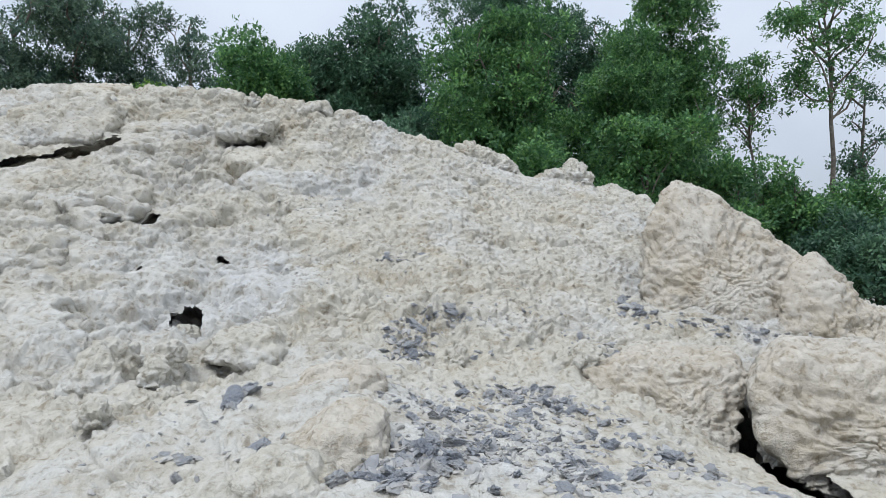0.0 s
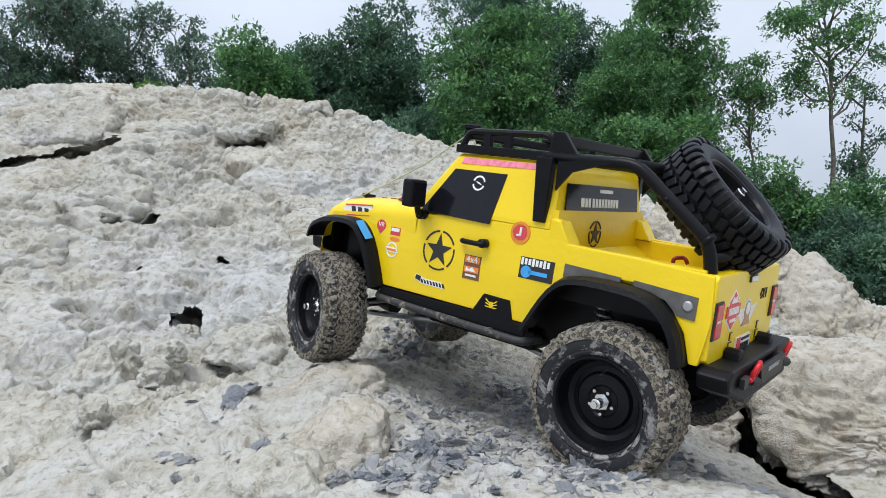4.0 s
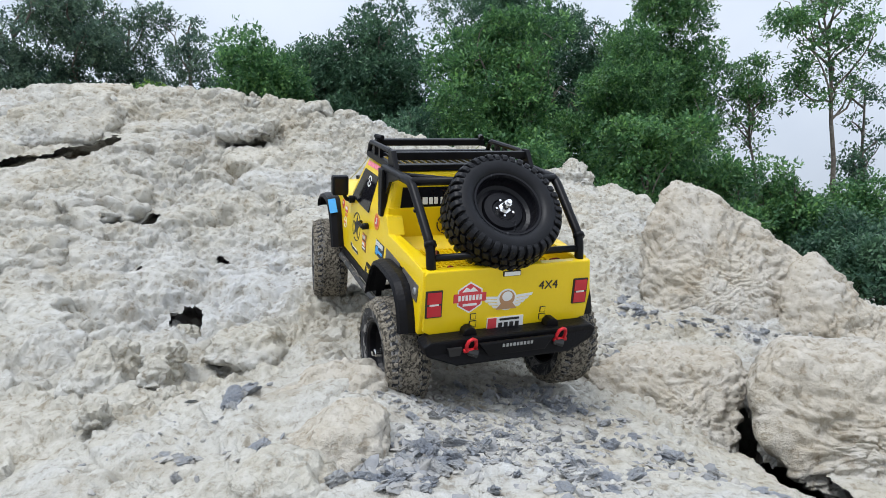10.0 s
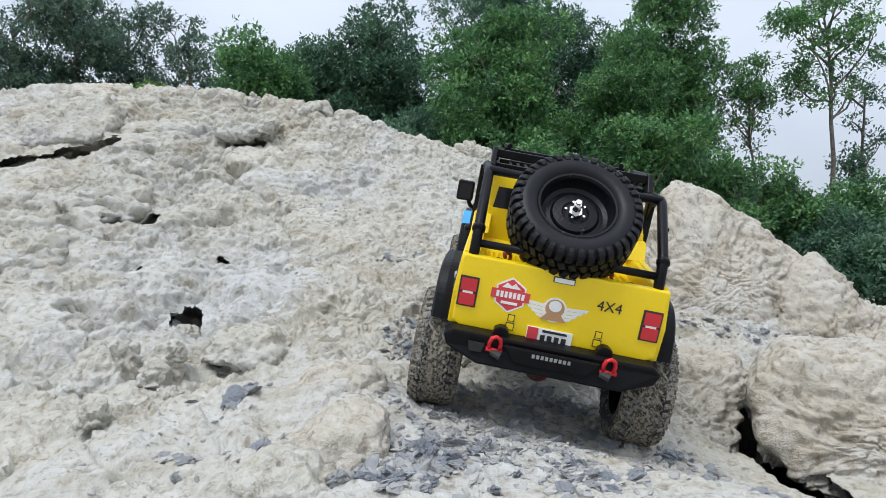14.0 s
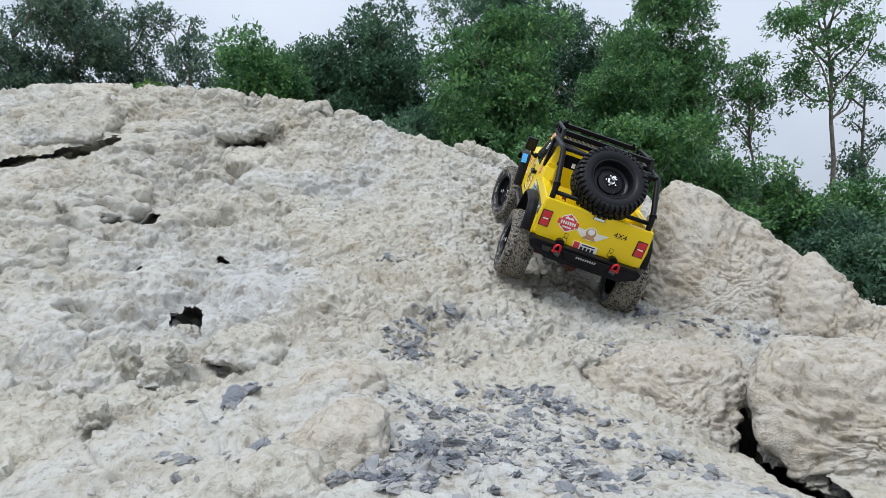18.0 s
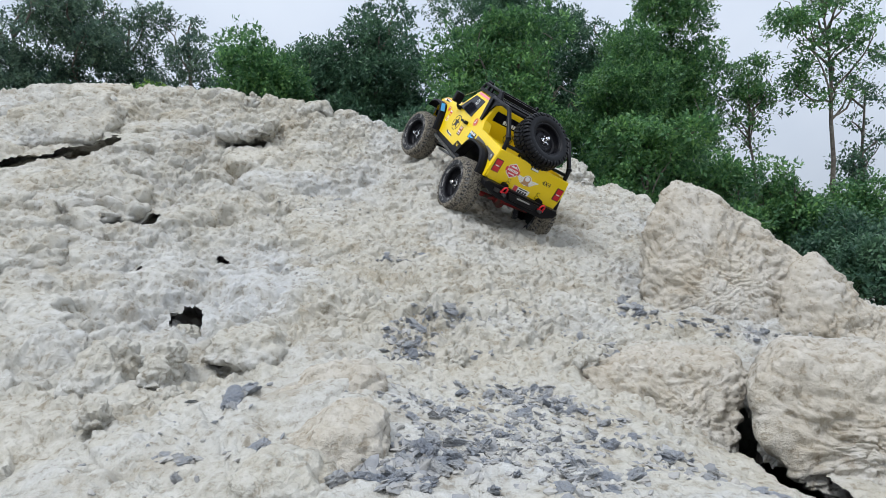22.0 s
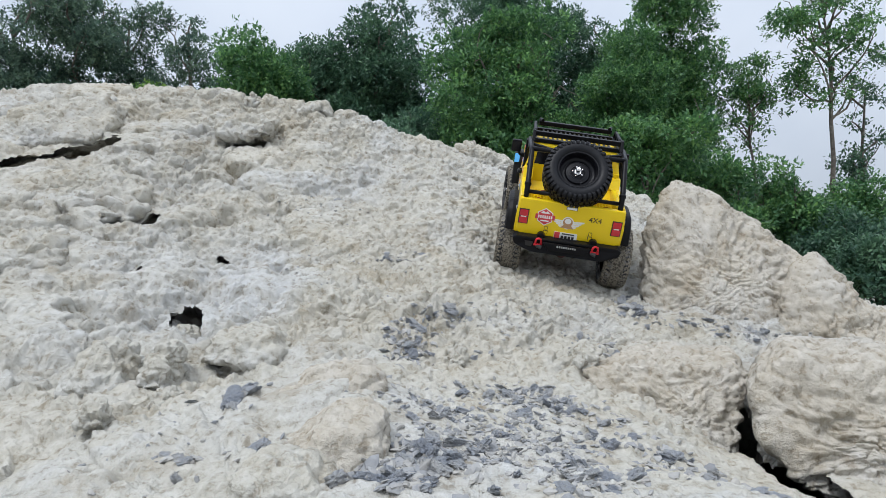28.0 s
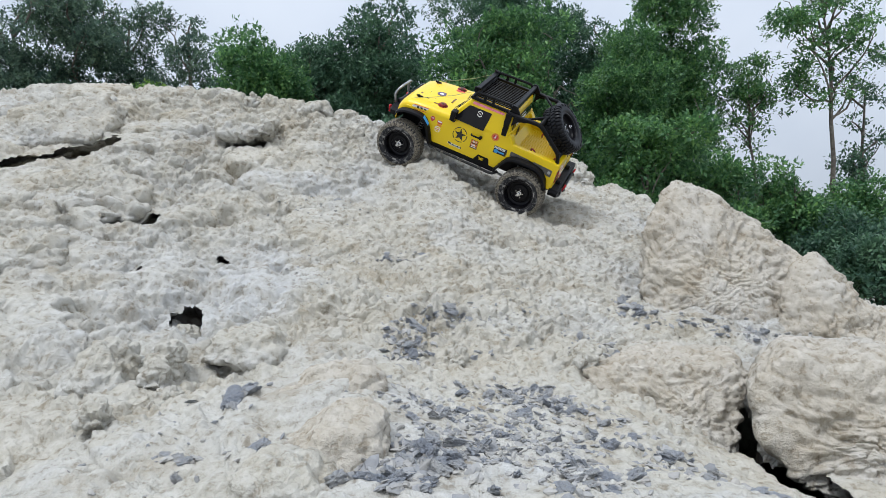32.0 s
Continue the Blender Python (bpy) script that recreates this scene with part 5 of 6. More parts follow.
# bonnet prints
for i, (x, y, w, h, m) in enumerate(((0.145, 0.03, 0.010, 0.004, BROWN), (0.130, -0.02, 0.006, 0.012, BROWN), (0.100, 0.0, 0.014, 0.004, BROWN), (0.085, -0.045, 0.010, 0.006, RED_STICK), (0.090, 0.062, 0.018, 0.002, BROWN), (0.120, 0.050, 0.012, 0.002, INK), (0.152, -0.015, 0.004, 0.012, RED_STICK), (0.112, 0.030, 0.003, 0.011, BROWN), (0.130, 0.010, 0.009, 0.002, INK), (0.138, -0.050, 0.011, 0.003, BROWN), (0.075, 0.020, 0.002, 0.014, BROWN))):
    zt = float(np.interp(x, [0.05, 0.075, 0.105, 0.14, 0.162], [0.177, 0.1755, 0.1735, 0.170, 0.166])) + 0.004 * (1 - (y / 0.088) ** 2)
    part("bonnet_decal", box_bm(x - w, x + w, y - h, y + h, zt - 0.002, zt + 0.0006), m, body)

# round print on the bonnet
part("bonnet_roundel", merge(cyl((0.112, 0.008, 0.1778), (0.02, 0, 1), 0.0105, 0.0016, 24)), plain("violet_print", (0.10, 0.07, 0.16), 0.5), body, "round dark violet print")
part("bonnet_roundel", merge(cyl((0.112, 0.008, 0.1781), (0.02, 0, 1), 0.0050, 0.0016, 20)), WHITE, body, "pale middle of the round print")

# raised mesh in the load bed
part("bed_grid", merge(*[box_bm(-0.202, -0.108, y - 0.0008, y + 0.0008, 0.1466, 0.1486) for y in np.linspace(-0.068, 0.068, 26)], *[box_bm(x - 0.0008, x + 0.0008, -0.070, 0.070, 0.1466, 0.1480) for x in np.linspace(-0.200, -0.110, 18)]), YELLOW, body, "raised yellow mesh on the load bed floor")
st = [star_poly(0.018, 0.1705, 0.0095)] + [arc_band(0.018, 0.1705, 0.0102, 0.0114, math.radians(90 + 72 * k + 6), math.radians(90 + 72 * k + 66)) for k in range(5)]
part("bed_star", merge(*[plate_x(p, -0.0902, -0.0910) for p in st]), INK, body, "black star decal in the load bed")

# tailgate furniture
def on_tail(poly, lift=0.0, t=0.0008):
    return plate_x(poly, -0.2160, -0.2168 - lift)


for s in (1, -1):
    tl = part("tail_lamp", plate_x(rect(s * 0.0780, 0.1310, 0.0165, 0.0265), -0.2140, -0.2178, 0.0008), INK, truck, "red tail lamp in a black frame")
    part("lens", merge(plate_x(rect(s * 0.0780, 0.1372, 0.0135, 0.0110), -0.2170, -0.2186), plate_x(rect(s * 0.0780, 0.1245, 0.0135, 0.0105), -0.2170, -0.2186)), RED_LENS, tl, "red lens")
    part("lens_bar", plate_x(rect(s * 0.0780, 0.1308, 0.0090, 0.0022), -0.2170, -0.2183), WHITE, tl)
    lt = part("tailgate_latch", merge(plate_x(rect(s * 0.0375, 0.1150, 0.0060, 0.0060), -0.216, -0.2172, 0.0002), plate_x(rect(s * 0.0375, 0.1075, 0.0074, 0.0065), -0.216, -0.2172, 0.0002)), INK, body, "latch outlined in black")
    part("latch_face", merge(plate_x(rect(s * 0.0375, 0.1150, 0.0046, 0.0048), -0.2170, -0.2176), plate_x(rect(s * 0.0375, 0.1075, 0.0058, 0.0050), -0.2170, -0.2176)), YELLOW, body)
    part("bumper_mount", plate_x([(s * 0.036, 0.0960), (s * 0.052, 0.0960), (s * 0.050, 0.1060), (s * 0.046, 0.1085), (s * 0.042, 0.1085), (s * 0.038, 0.1060)], -0.217, -0.228, 0.0012), BLACK, truck, "black bumper mount")
    # shackles, rear and front
    for x, z, d in ((-0.2380, 0.0960, -1), (0.2160, 0.1130, 1)):
        pts = [(x, s * 0.0475 - 0.0042, z - 0.005), (x + d * 0.0015, s * 0.0475 - 0.0048, z + 0.001), (x + d * 0.003, s * 0.0475 - 0.0034, z + 0.0060), (x + d * 0.0034, s * 0.0475, z + 0.0078), (x + d * 0.003, s * 0.0475 + 0.0034, z + 0.0060), (x + d * 0.0015, s * 0.0475 + 0.0048, z + 0.001), (x, s * 0.0475 + 0.0042, z - 0.005)]
        sh = part("shackle", merge(pipe(pts, 0.0018, 8), cyl((x, s * 0.0475, z - 0.005), (0, 1, 0), 0.0020, 0.014, 10)), RED, truck, "red metal shackle", smooth=True)
        part("shackle_mud", cyl((x + d * 0.001, s * 0.0475 - s * 0.002, z - 0.0075), (0.3, 1, 0.2), 0.0040, 0.009, 9, 0.003), MUDDY, sh, "clay stuck to the shackle")
hx = [(0.042 + 0.0145 * math.sin(k * math.pi / 3) * (0.9 if k % 3 else 1), 0.1345 + 0.0140 * math.cos(k * math.pi / 3)) for k in range(6)]
part("hexagon_decal", on_tail(hx, 0.0002), RED_STICK, body, "red hexagonal badge with a white border")
hx2 = [(0.042 + (y - 0.042) * 1.12, 0.1345 + (z - 0.1345) * 1.12) for y, z in hx]
part("hexagon_border", on_tail(hx2), WHITE, body)
part("hexagon_band", on_tail(rect(0.042, 0.1345, 0.0330, 0.0085), 0.0005), RED_STICK, body)
part("hexagon_bars", merge(*[on_tail(rect(0.042 + 0.0036 * k, 0.1345, 0.0024, 0.0052), 0.0008) for k in range(-3, 4)], on_tail(rect(0.042, 0.1275, 0.014, 0.0022), 0.0008), on_tail([(0.034, 0.1405), (0.050, 0.1405), (0.046, 0.1450), (0.042, 0.1425), (0.039, 0.1450)], 0.0008)), WHITE, body)
wing = []
for s in (1, -1):
    for k in range(4):
        z1 = 0.1325 - k * 0.0033
        wing.append(on_tail([(0.003 + s * 0.006, z1), (0.003 + s * (0.0285 - k * 0.0042), z1 + 0.0015), (0.003 + s * (0.0265 - k * 0.0042), z1 - 0.0013), (0.003 + s * 0.006, z1 - 0.0025)]))
wing.append(on_tail([(0.003 + 0.0105 * math.cos(a), 0.1290 + 0.0110 * math.sin(a)) for a in np.linspace(0, 2 * math.pi, 18)[:-1]], 0.0003))
part("wing_decal", merge(*wing), WHITE, body, "white winged emblem")
part("wing_print", merge(on_tail([(0.003 + 0.0082 * math.cos(a), 0.1305 + 0.0080 * math.sin(a)) for a in np.linspace(0, 2 * math.pi, 16)[:-1]], 0.0006), on_tail([(-0.008, 0.1195), (0.014, 0.1195), (0.009, 0.1255), (-0.003, 0.1255)], 0.0007)), plain("tan_print", (0.45, 0.25, 0.12), 0.5), body)
part("wing_print", on_tail([(0.003 + 0.0055 * math.cos(a), 0.1325 + 0.0050 * math.sin(a)) for a in np.linspace(0, 2 * math.pi, 14)[:-1]], 0.0009), WHITE, body)
tx = letters("4X4", 0.0125)
for v in tx.verts:
    v.co = (-0.2166 - 0.0002 + v.co.y, -0.0415 - v.co.x, 0.1400 + v.co.z)
part("tailgate_letters", tx, INK, body, "black letters 4X4")
bl = part("brake_lamp", plate_x(rect(0.0, 0.1555, 0.0184, 0.0052), -0.2150, -0.2180, 0.0005), INK, truck, "small brake lamp with a white lens")
part("lens", plate_x(rect(0.0, 0.1555, 0.0165, 0.0038), -0.2175, -0.2186), WHITE, bl)
npl = part("number_plate", plate_x(rect(0.003, 0.1050, 0.0390, 0.0130), -0.2160, -0.2178, 0.0003), WHITE, truck, "white plate with a red end and dark bars")
part("plate_print", plate_x(rect(0.0175, 0.1050, 0.0090, 0.0125), -0.2170, -0.2184), RED_STICK, npl)
part("plate_print", merge(*[plate_x(rect(0.0085 - 0.0060 * k, 0.1030, 0.0040, 0.0058), -0.2170, -0.2184) for k in range(4)], plate_x(rect(-0.001, 0.1093, 0.0210, 0.0020), -0.2170, -0.2184)), INK, npl)
RB = [(-0.092, 0.0960), (-0.088, 0.0860), (-0.060, 0.0760), (0.060, 0.0760), (0.088, 0.0860), (0.092, 0.0960), (0.085, 0.1010), (-0.085, 0.1010)]
bmp = plate_x(RB, -0.212, -0.238, 0.0022)
for v in bmp.verts:
    v.co.x += 0.16 * max(0.0, abs(v.co.y) - 0.062) * (1 if v.co.x < -0.225 else 0)
rb = part("rear_bumper", bmp, BLACK_MATT, truck, "black angular rear bumper")
part("bumper_panel", plate_x([(-0.040, 0.0975), (0.040, 0.0975), (0.030, 0.0840), (-0.030, 0.0840)], -0.237, -0.2412, 0.0012), BLACK, rb)
part("bumper_bars", merge(*[plate_x(rect(0.015 - 0.0037 * k, 0.0935, 0.0024, 0.0032), -0.2408, -0.2416) for k in range(9)]), STEEL, rb, "pale letter-like bars")
part("bumper_recess", plate_x([(0.056, 0.0945), (0.070, 0.0945), (0.068, 0.0870), (0.058, 0.0870)], -0.2350, -0.2386), INK, rb)

# front end
fb = plate_x([(-0.078, 0.1260), (-0.076, 0.1140), (-0.046, 0.1040), (0.046, 0.1040), (0.076, 0.1140), (0.078, 0.1260), (0.062, 0.1290), (-0.062, 0.1290)], 0.186, 0.216, 0.0025)
for v in fb.verts:
    v.co.x -= 0.30 * max(0.0, abs(v.co.y) - 0.040) * (1 if v.co.x > 0.205 else 0)
fbo = part("front_bumper", fb, BLACK_MATT, truck, "black angular front bumper")
part("bull_bar", pipe(bend([(0.210, 0.036, 0.124), (0.218, 0.035, 0.148), (0.208, 0.027, 0.166), (0.208, -0.027, 0.166), (0.218, -0.035, 0.148), (0.210, -0.036, 0.124)], 0.010), 0.0030, 10), STEEL, truck, "grey steel hoop on the bumper", smooth=True)
part("winch", merge(cyl((0.200, 0, 0.130), (0, 1, 0), 0.008, 0.050, 16), box_bm(0.190, 0.208, 0.025, 0.036, 0.124, 0.138, 0.002), box_bm(0.190, 0.208, -0.036, -0.025, 0.124, 0.138, 0.002)), BLACK, truck)
gr = part("grille", plate_x([(-0.066, 0.116), (0.066, 0.116), (0.068, 0.148), (0.060, 0.154), (-0.060, 0.154), (-0.068, 0.148)], 0.184, 0.1895, 0.001), BLACK_MATT, truck, "black grille with dark slots")
part("grille_slots", merge(*[plate_x(rect(y, 0.134, 0.0046, 0.024), 0.188, 0.1902) for y in np.linspace(-0.027, 0.027, 7)]), INK, gr)
for s in (1, -1):
    part("headlamp", cyl((0.189, s * 0.050, 0.137), (1, 0, 0), 0.0115, 0.006, 20, 0.0095, 0.0008), GLASS_DARK, truck, "round dark headlamp", smooth=False)

# roof rack
rk = [box_bm(-0.072, 0.016, y - 0.0016, y + 0.0016, 0.2305, 0.2330) for y in np.linspace(-0.060, 0.060, 15)]
rack = part("roof_rack", merge(box_bm(-0.078, 0.018, -0.0795, -0.0725, 0.2275, 0.2345, 0.001), box_bm(-0.078, 0.018, 0.0725, 0.0795, 0.2275, 0.2345, 0.001), box_bm(0.012, 0.022, -0.079, 0.079, 0.2275, 0.2345, 0.001), box_bm(-0.080, -0.070, -0.079, 0.079, 0.2275, 0.2345, 0.001)), BLACK, truck, "black slatted roof rack")
for b in rk:
    part("slat", b, BLACK, rack)
for s in (1, -1):
    part("rack_rail", merge(pipe(bend([(0.016, s * 0.077, 0.233), (0.010, s * 0.077, 0.2460), (-0.070, s * 0.077, 0.2475), (-0.076, s * 0.077, 0.2380)], 0.006), 0.0030, 8), box_bm(-0.034, -0.028, s * 0.077 - 0.002, s * 0.077 + 0.002, 0.234, 0.247)), BLACK, rack, smooth=False)
    part("rack_wing", prism([(-0.072, 0.2345), (-0.075, 0.2505), (-0.084, 0.2505), (-0.098, 0.2330), (-0.080, 0.2300)], s * 0.0760, s * 0.0815, 0.001), BLACK, rack, "black side wing")
    part("rack_post", box_bm(-0.014, -0.007, s * 0.077 - 0.0025, s * 0.077 + 0.0025, 0.234, 0.2465, 0.0006), BLACK, rack)
part("rack_front_bar", merge(box_bm(0.012, 0.022, -0.070, 0.070, 0.2400, 0.2480, 0.0015), cyl((0.015, 0.066, 0.2505), (1, 0.3, 0), 0.0030, 0.014, 8), cyl((0.015, -0.066, 0.2505), (1, -0.3, 0), 0.0030, 0.014, 8)), BLACK, rack)
part("rack_rear_bar", merge(box_bm(-0.084, -0.076, -0.078, 0.078, 0.2400, 0.2485, 0.001)), BLACK, rack)
part("cage_crossbar", merge(pipe([(-0.146, 0.080, 0.2305), (-0.146, -0.080, 0.2305)], 0.0042, 10), pipe([(-0.110, 0.082, 0.2303), (-0.146, 0.030, 0.2305)], 0.0030, 8), pipe([(-0.110, -0.082, 0.2303), (-0.146, -0.030, 0.2305)], 0.0030, 8)), BLACK, truck, "black cage crossbars", smooth=True)
part("spare_carrier", merge(pipe([(-0.206, 0.079, 0.1720), (-0.206, -0.079, 0.1720)], 0.0034, 10), pipe(bend([(-0.146, 0.025, 0.2305), (-0.172, 0.02, 0.204), (-0.205, 0.018, 0.172)], 0.006), 0.0034, 8), pipe(bend([(-0.146, -0.025, 0.2305), (-0.172, -0.02, 0.204), (-0.205, -0.018, 0.172)], 0.006), 0.0034, 8)), BLACK, truck, "black spare-wheel carrier", smooth=True)

# chassis
# The last two boxes are black filling for the shade under the body.
part("chassis", merge(box_bm(-0.215, 0.195, 0.022, 0.030, 0.072, 0.090, 0.001), box_bm(-0.215, 0.195, -0.030, -0.022, 0.072, 0.090, 0.001), box_bm(-0.060, 0.060, -0.045, 0.045, 0.062, 0.080, 0.003), box_bm(-0.205, 0.08, -0.054, 0.054, 0.090, 0.125), box_bm(0.075, 0.180, -0.054, 0.054, 0.098, 0.150)), BLACK, truck, "black chassis rails and skid plate, with blocks filled in for shade")
part("gearbox", merge(box_bm(-0.030, 0.035, -0.02, 0.02, 0.056, 0.072, 0.003), cyl((0.09, 0, 0.066), (1, 0, 0.0), 0.0035, 0.13, 10), cyl((-0.09, 0, 0.066), (1, 0, 0.0), 0.0035, 0.13, 10)), STEEL, truck, "dull grey gearbox and drive shafts")
for s in (1, -1):
    for nm, x, z1 in (("front_shock", 0.118, 0.146), ("rear_shock", -0.125, 0.130)):
        a, b = Vector((x, s * 0.063, z1)), Vector((x + (0.018 if x > 0 else -0.018), s * 0.066, 0.066))
        hel = [tuple(a.lerp(b, 0.15 + 0.6 * k / 60) + Vector((math.cos(k * 0.75) * 0.0062, math.sin(k * 0.75) * 0.0062, 0))) for k in range(61)]
        sk = part(nm, merge(pipe([tuple(a), tuple(a.lerp(b, 0.6))], 0.0045, 10), pipe([tuple(a.lerp(b, 0.5)), tuple(b)], 0.0020, 8)), BLACK_MATT, truck, "black coil-over shock")
        part("coil_spring", pipe(hel, 0.0011, 5), STEEL, sk, "grey coil spring", smooth=True)
    part("link_rod", merge(pipe([(0.145, s * 0.040, 0.050), (0.020, s * 0.034, 0.066)], 0.0030, 8), pipe([(-0.145, s * 0.040, 0.050), (-0.020, s * 0.034, 0.066)], 0.0030, 8)), STEEL, truck, "dusty steel link rod", smooth=True)


# ---- wheels: y outward, turning round the y axis ----
def tyre_bm(W=0.0215, pack=0.0006):
    prof = [(0.0330, W - 0.006), (0.0350, W - 0.0020), (0.0390, W + 0.0004), (0.0450, W + 0.0010), (0.0500, W - 0.0008), (0.0532, W - 0.0034), (0.0546 + pack, W - 0.0080), (0.0550 + pack, 0.0050), (0.0550 + pack, -0.0050), (0.0546 + pack, -W + 0.0080), (0.0532, -W + 0.0034), (0.0500, -W + 0.0008), (0.0450, -W - 0.0010), (0.0390, -W - 0.0004), (0.0350, -W + 0.0020), (0.0330, -W + 0.006)]
    return revolve(prof, 60)


def lugs_bm(R=0.0568, W=0.0215, n=36):
    """Tread blocks of a mud tyre: staggered shoulder lugs and two rows of slanted centre blocks."""
    bm = bmesh.new()
    rng = random.Random(5)

    def block(a, y0, y1, wa, r0, r1, skew, down=0.0):
        pts = []
        for r, sh in ((r0, 1.0), (r1, 0.86)):
            for yy, aa in ((y0, -wa), (y1, -wa), (y1, wa), (y0, wa)):
                t = a + aa * sh + skew * (yy - (y0 + y1) / 2)
                rr = r - (down if abs(yy) > W - 0.002 else 0)
                rr += rng.uniform(-0.0005, 0.0003)
                t += rng.uniform(-0.006, 0.006)
                pts.append(bm.verts.new((rr * math.cos(t), yy * (1.0 if r == r0 else 0.985), rr * math.sin(t))))
        for idx in ((0, 1, 2, 3), (7, 6, 5, 4), (0, 4, 5, 1), (1, 5, 6, 2), (2, 6, 7, 3), (3, 7, 4, 0)):
            bm.faces.new([pts[i] for i in idx])
    st = 2 * math.pi / n
    for k in range(n):
        for s in (1, -1):
            o = 0.25 * st * s
            long = k % 2 == 0
            block(k * st + o, s * 0.0128, s * (W - (0.0004 if long else 0.0014)), 0.33 * st, 0.0505, R, 4.0 * s, 0.0040)
            block(k * st + o + 0.05 * st, s * (W - 0.0025), s * (W + 0.0010), 0.22 * st if long else 0.32 * st, 0.0480, 0.0530, 0.0)
            block(k * st + o + 0.45 * st, s * 0.0008, s * 0.0120, 0.29 * st, 0.0520, R, -22.0 * s)
            block(k * st + o - 0.02 * st, s * 0.0040, s * 0.0120, 0.15 * st, 0.0520, R - 0.0003, 26.0 * s)
    return merge(bevelled(bm, 0.0006, 1), revolve([(0.0462, W + 0.0014), (0.0492, W + 0.0008), (0.0512, W - 0.0002), (0.0531, W - 0.0030), (0.0546, W - 0.0075), (0.0558, 0.0060), (0.0558, -0.0060), (0.0546, -W + 0.0075), (0.0531, -W + 0.0030), (0.0512, -W + 0.0002), (0.0492, -W - 0.0008), (0.0462, -W - 0.0014)], 60))


def spare_lugs_bm(R=0.0572, W=0.0215, n=40):
    """Unworn tread: square shoulder blocks that wrap onto the sidewall, and two rows between them."""
    bms = []
    st = 2 * math.pi / n
    for k in range(n):
        for s in (1, -1):
            a = k * st + s * 0.25 * st
            out = W + (0.0012 if k % 2 else 0.0002)
            prof = [(0.0500, 0.0110), (R, 0.0110), (R - 0.0003, 0.0165), (R - 0.0022, out - 0.0012), (0.0515, out + 0.0006), (0.0475, out + 0.0002), (0.0480, out - 0.003)]
            bm = bmesh.new()
            rings = []
            for t in (a - 0.33 * st, a + 0.33 * st):
                rings.append([bm.verts.new((r * math.cos(t), s * y, r * math.sin(t))) for r, y in prof])
            for i in range(len(prof)):
                j = (i + 1) % len(prof)
                bm.faces.new((rings[0][i], rings[0][j], rings[1][j], rings[1][i]))
            bm.faces.new(rings[0])
            bm.faces.new(rings[1][::-1])
            bmesh.ops.recalc_face_normals(bm, faces=bm.faces[:])
            bms.append(bevelled(bm, 0.0007, 1))
            c = box_bm(0.052, R, s * 0.0010 if s > 0 else -0.0100, 0.0100 if s > 0 else -0.0010, -0.0030, 0.0030, 0.0006)
            bmesh.ops.rotate(c, verts=c.verts[:], cent=(0.055, s * 0.0055, 0), matrix=Matrix.Rotation(s * 0.35, 3, "X"))
            bmesh.ops.rotate(c, verts=c.verts[:], cent=(0, 0, 0), matrix=Matrix.Rotation(-(a + 0.45 * st), 3, "Y"))
            bms.append(c)
    return merge(*bms)


def rim_bm():
    prof = [(0.0335, 0.0165), (0.0346, 0.0180), (0.0342, 0.0190), (0.0322, 0.0188), (0.0310, 0.0165), (0.0303, 0.0100), (0.0285, 0.0055), (0.0250, 0.0035), (0.0215, 0.0040), (0.0195, 0.0065), (0.0120, 0.0075), (0.0105, 0.0060), (0.0010, 0.0060)]
    back = [(0.0335, 0.0165), (0.0330, 0.0), (0.0325, -0.016), (0.0345, -0.0185), (0.0325, -0.0180), (0.0310, -0.010), (0.030, -0.002), (0.001, -0.002)]
    bm = revolve(prof, 40)
    b2 = revolve(back, 40)
    return merge(bm, b2)


def nut_bm():
    return merge(cyl((0, 0.0135, 0), (0, 1, 0), 0.0042, 0.013, 6, bev=0.0006), cyl((0, 0.0205, 0), (0, 1, 0), 0.0026, 0.004, 10), cyl((0, 0.0085, 0), (0, 1, 0), 0.0062, 0.003, 6))


def meshed(name, bm, mat, smooth=False):
    me = bpy.data.meshes.new(name)
    bmesh.ops.recalc_face_normals(bm, faces=bm.faces[:])
    for fc in bm.faces:
        fc.smooth = smooth
    bm.to_mesh(me)
    bm.free()
    me.materials.append(mat)
    return me


RIM_ME = meshed("rim", rim_bm(), RIM_BLACK)
TYRE_ME = meshed("tyre", tyre_bm(), SIDE_MUD, True)
LUG_ME = meshed("tread", lugs_bm(n=42), RUBBER_MUD)
TYRE_CLEAN = meshed("tyre_clean", tyre_bm(pack=-0.0014), RUBBER, True)
LUG_CLEAN = meshed("tread_clean", spare_lugs_bm(), RUBBER)
MUD_RING = meshed("mud_ring", revolve([(0.0346, 0.0178), (0.0352, 0.0202), (0.0366, 0.0212), (0.0380, 0.0216), (0.0384, 0.0210)], 48), RING_MUD, True)
NUT_ME = meshed("wheel_nut", nut_bm(), CHROME)
BOLT_ME = meshed("bolt", cyl((0, 0, 0), (0, 1, 0), 0.0013, 0.003, 6), CHROME)


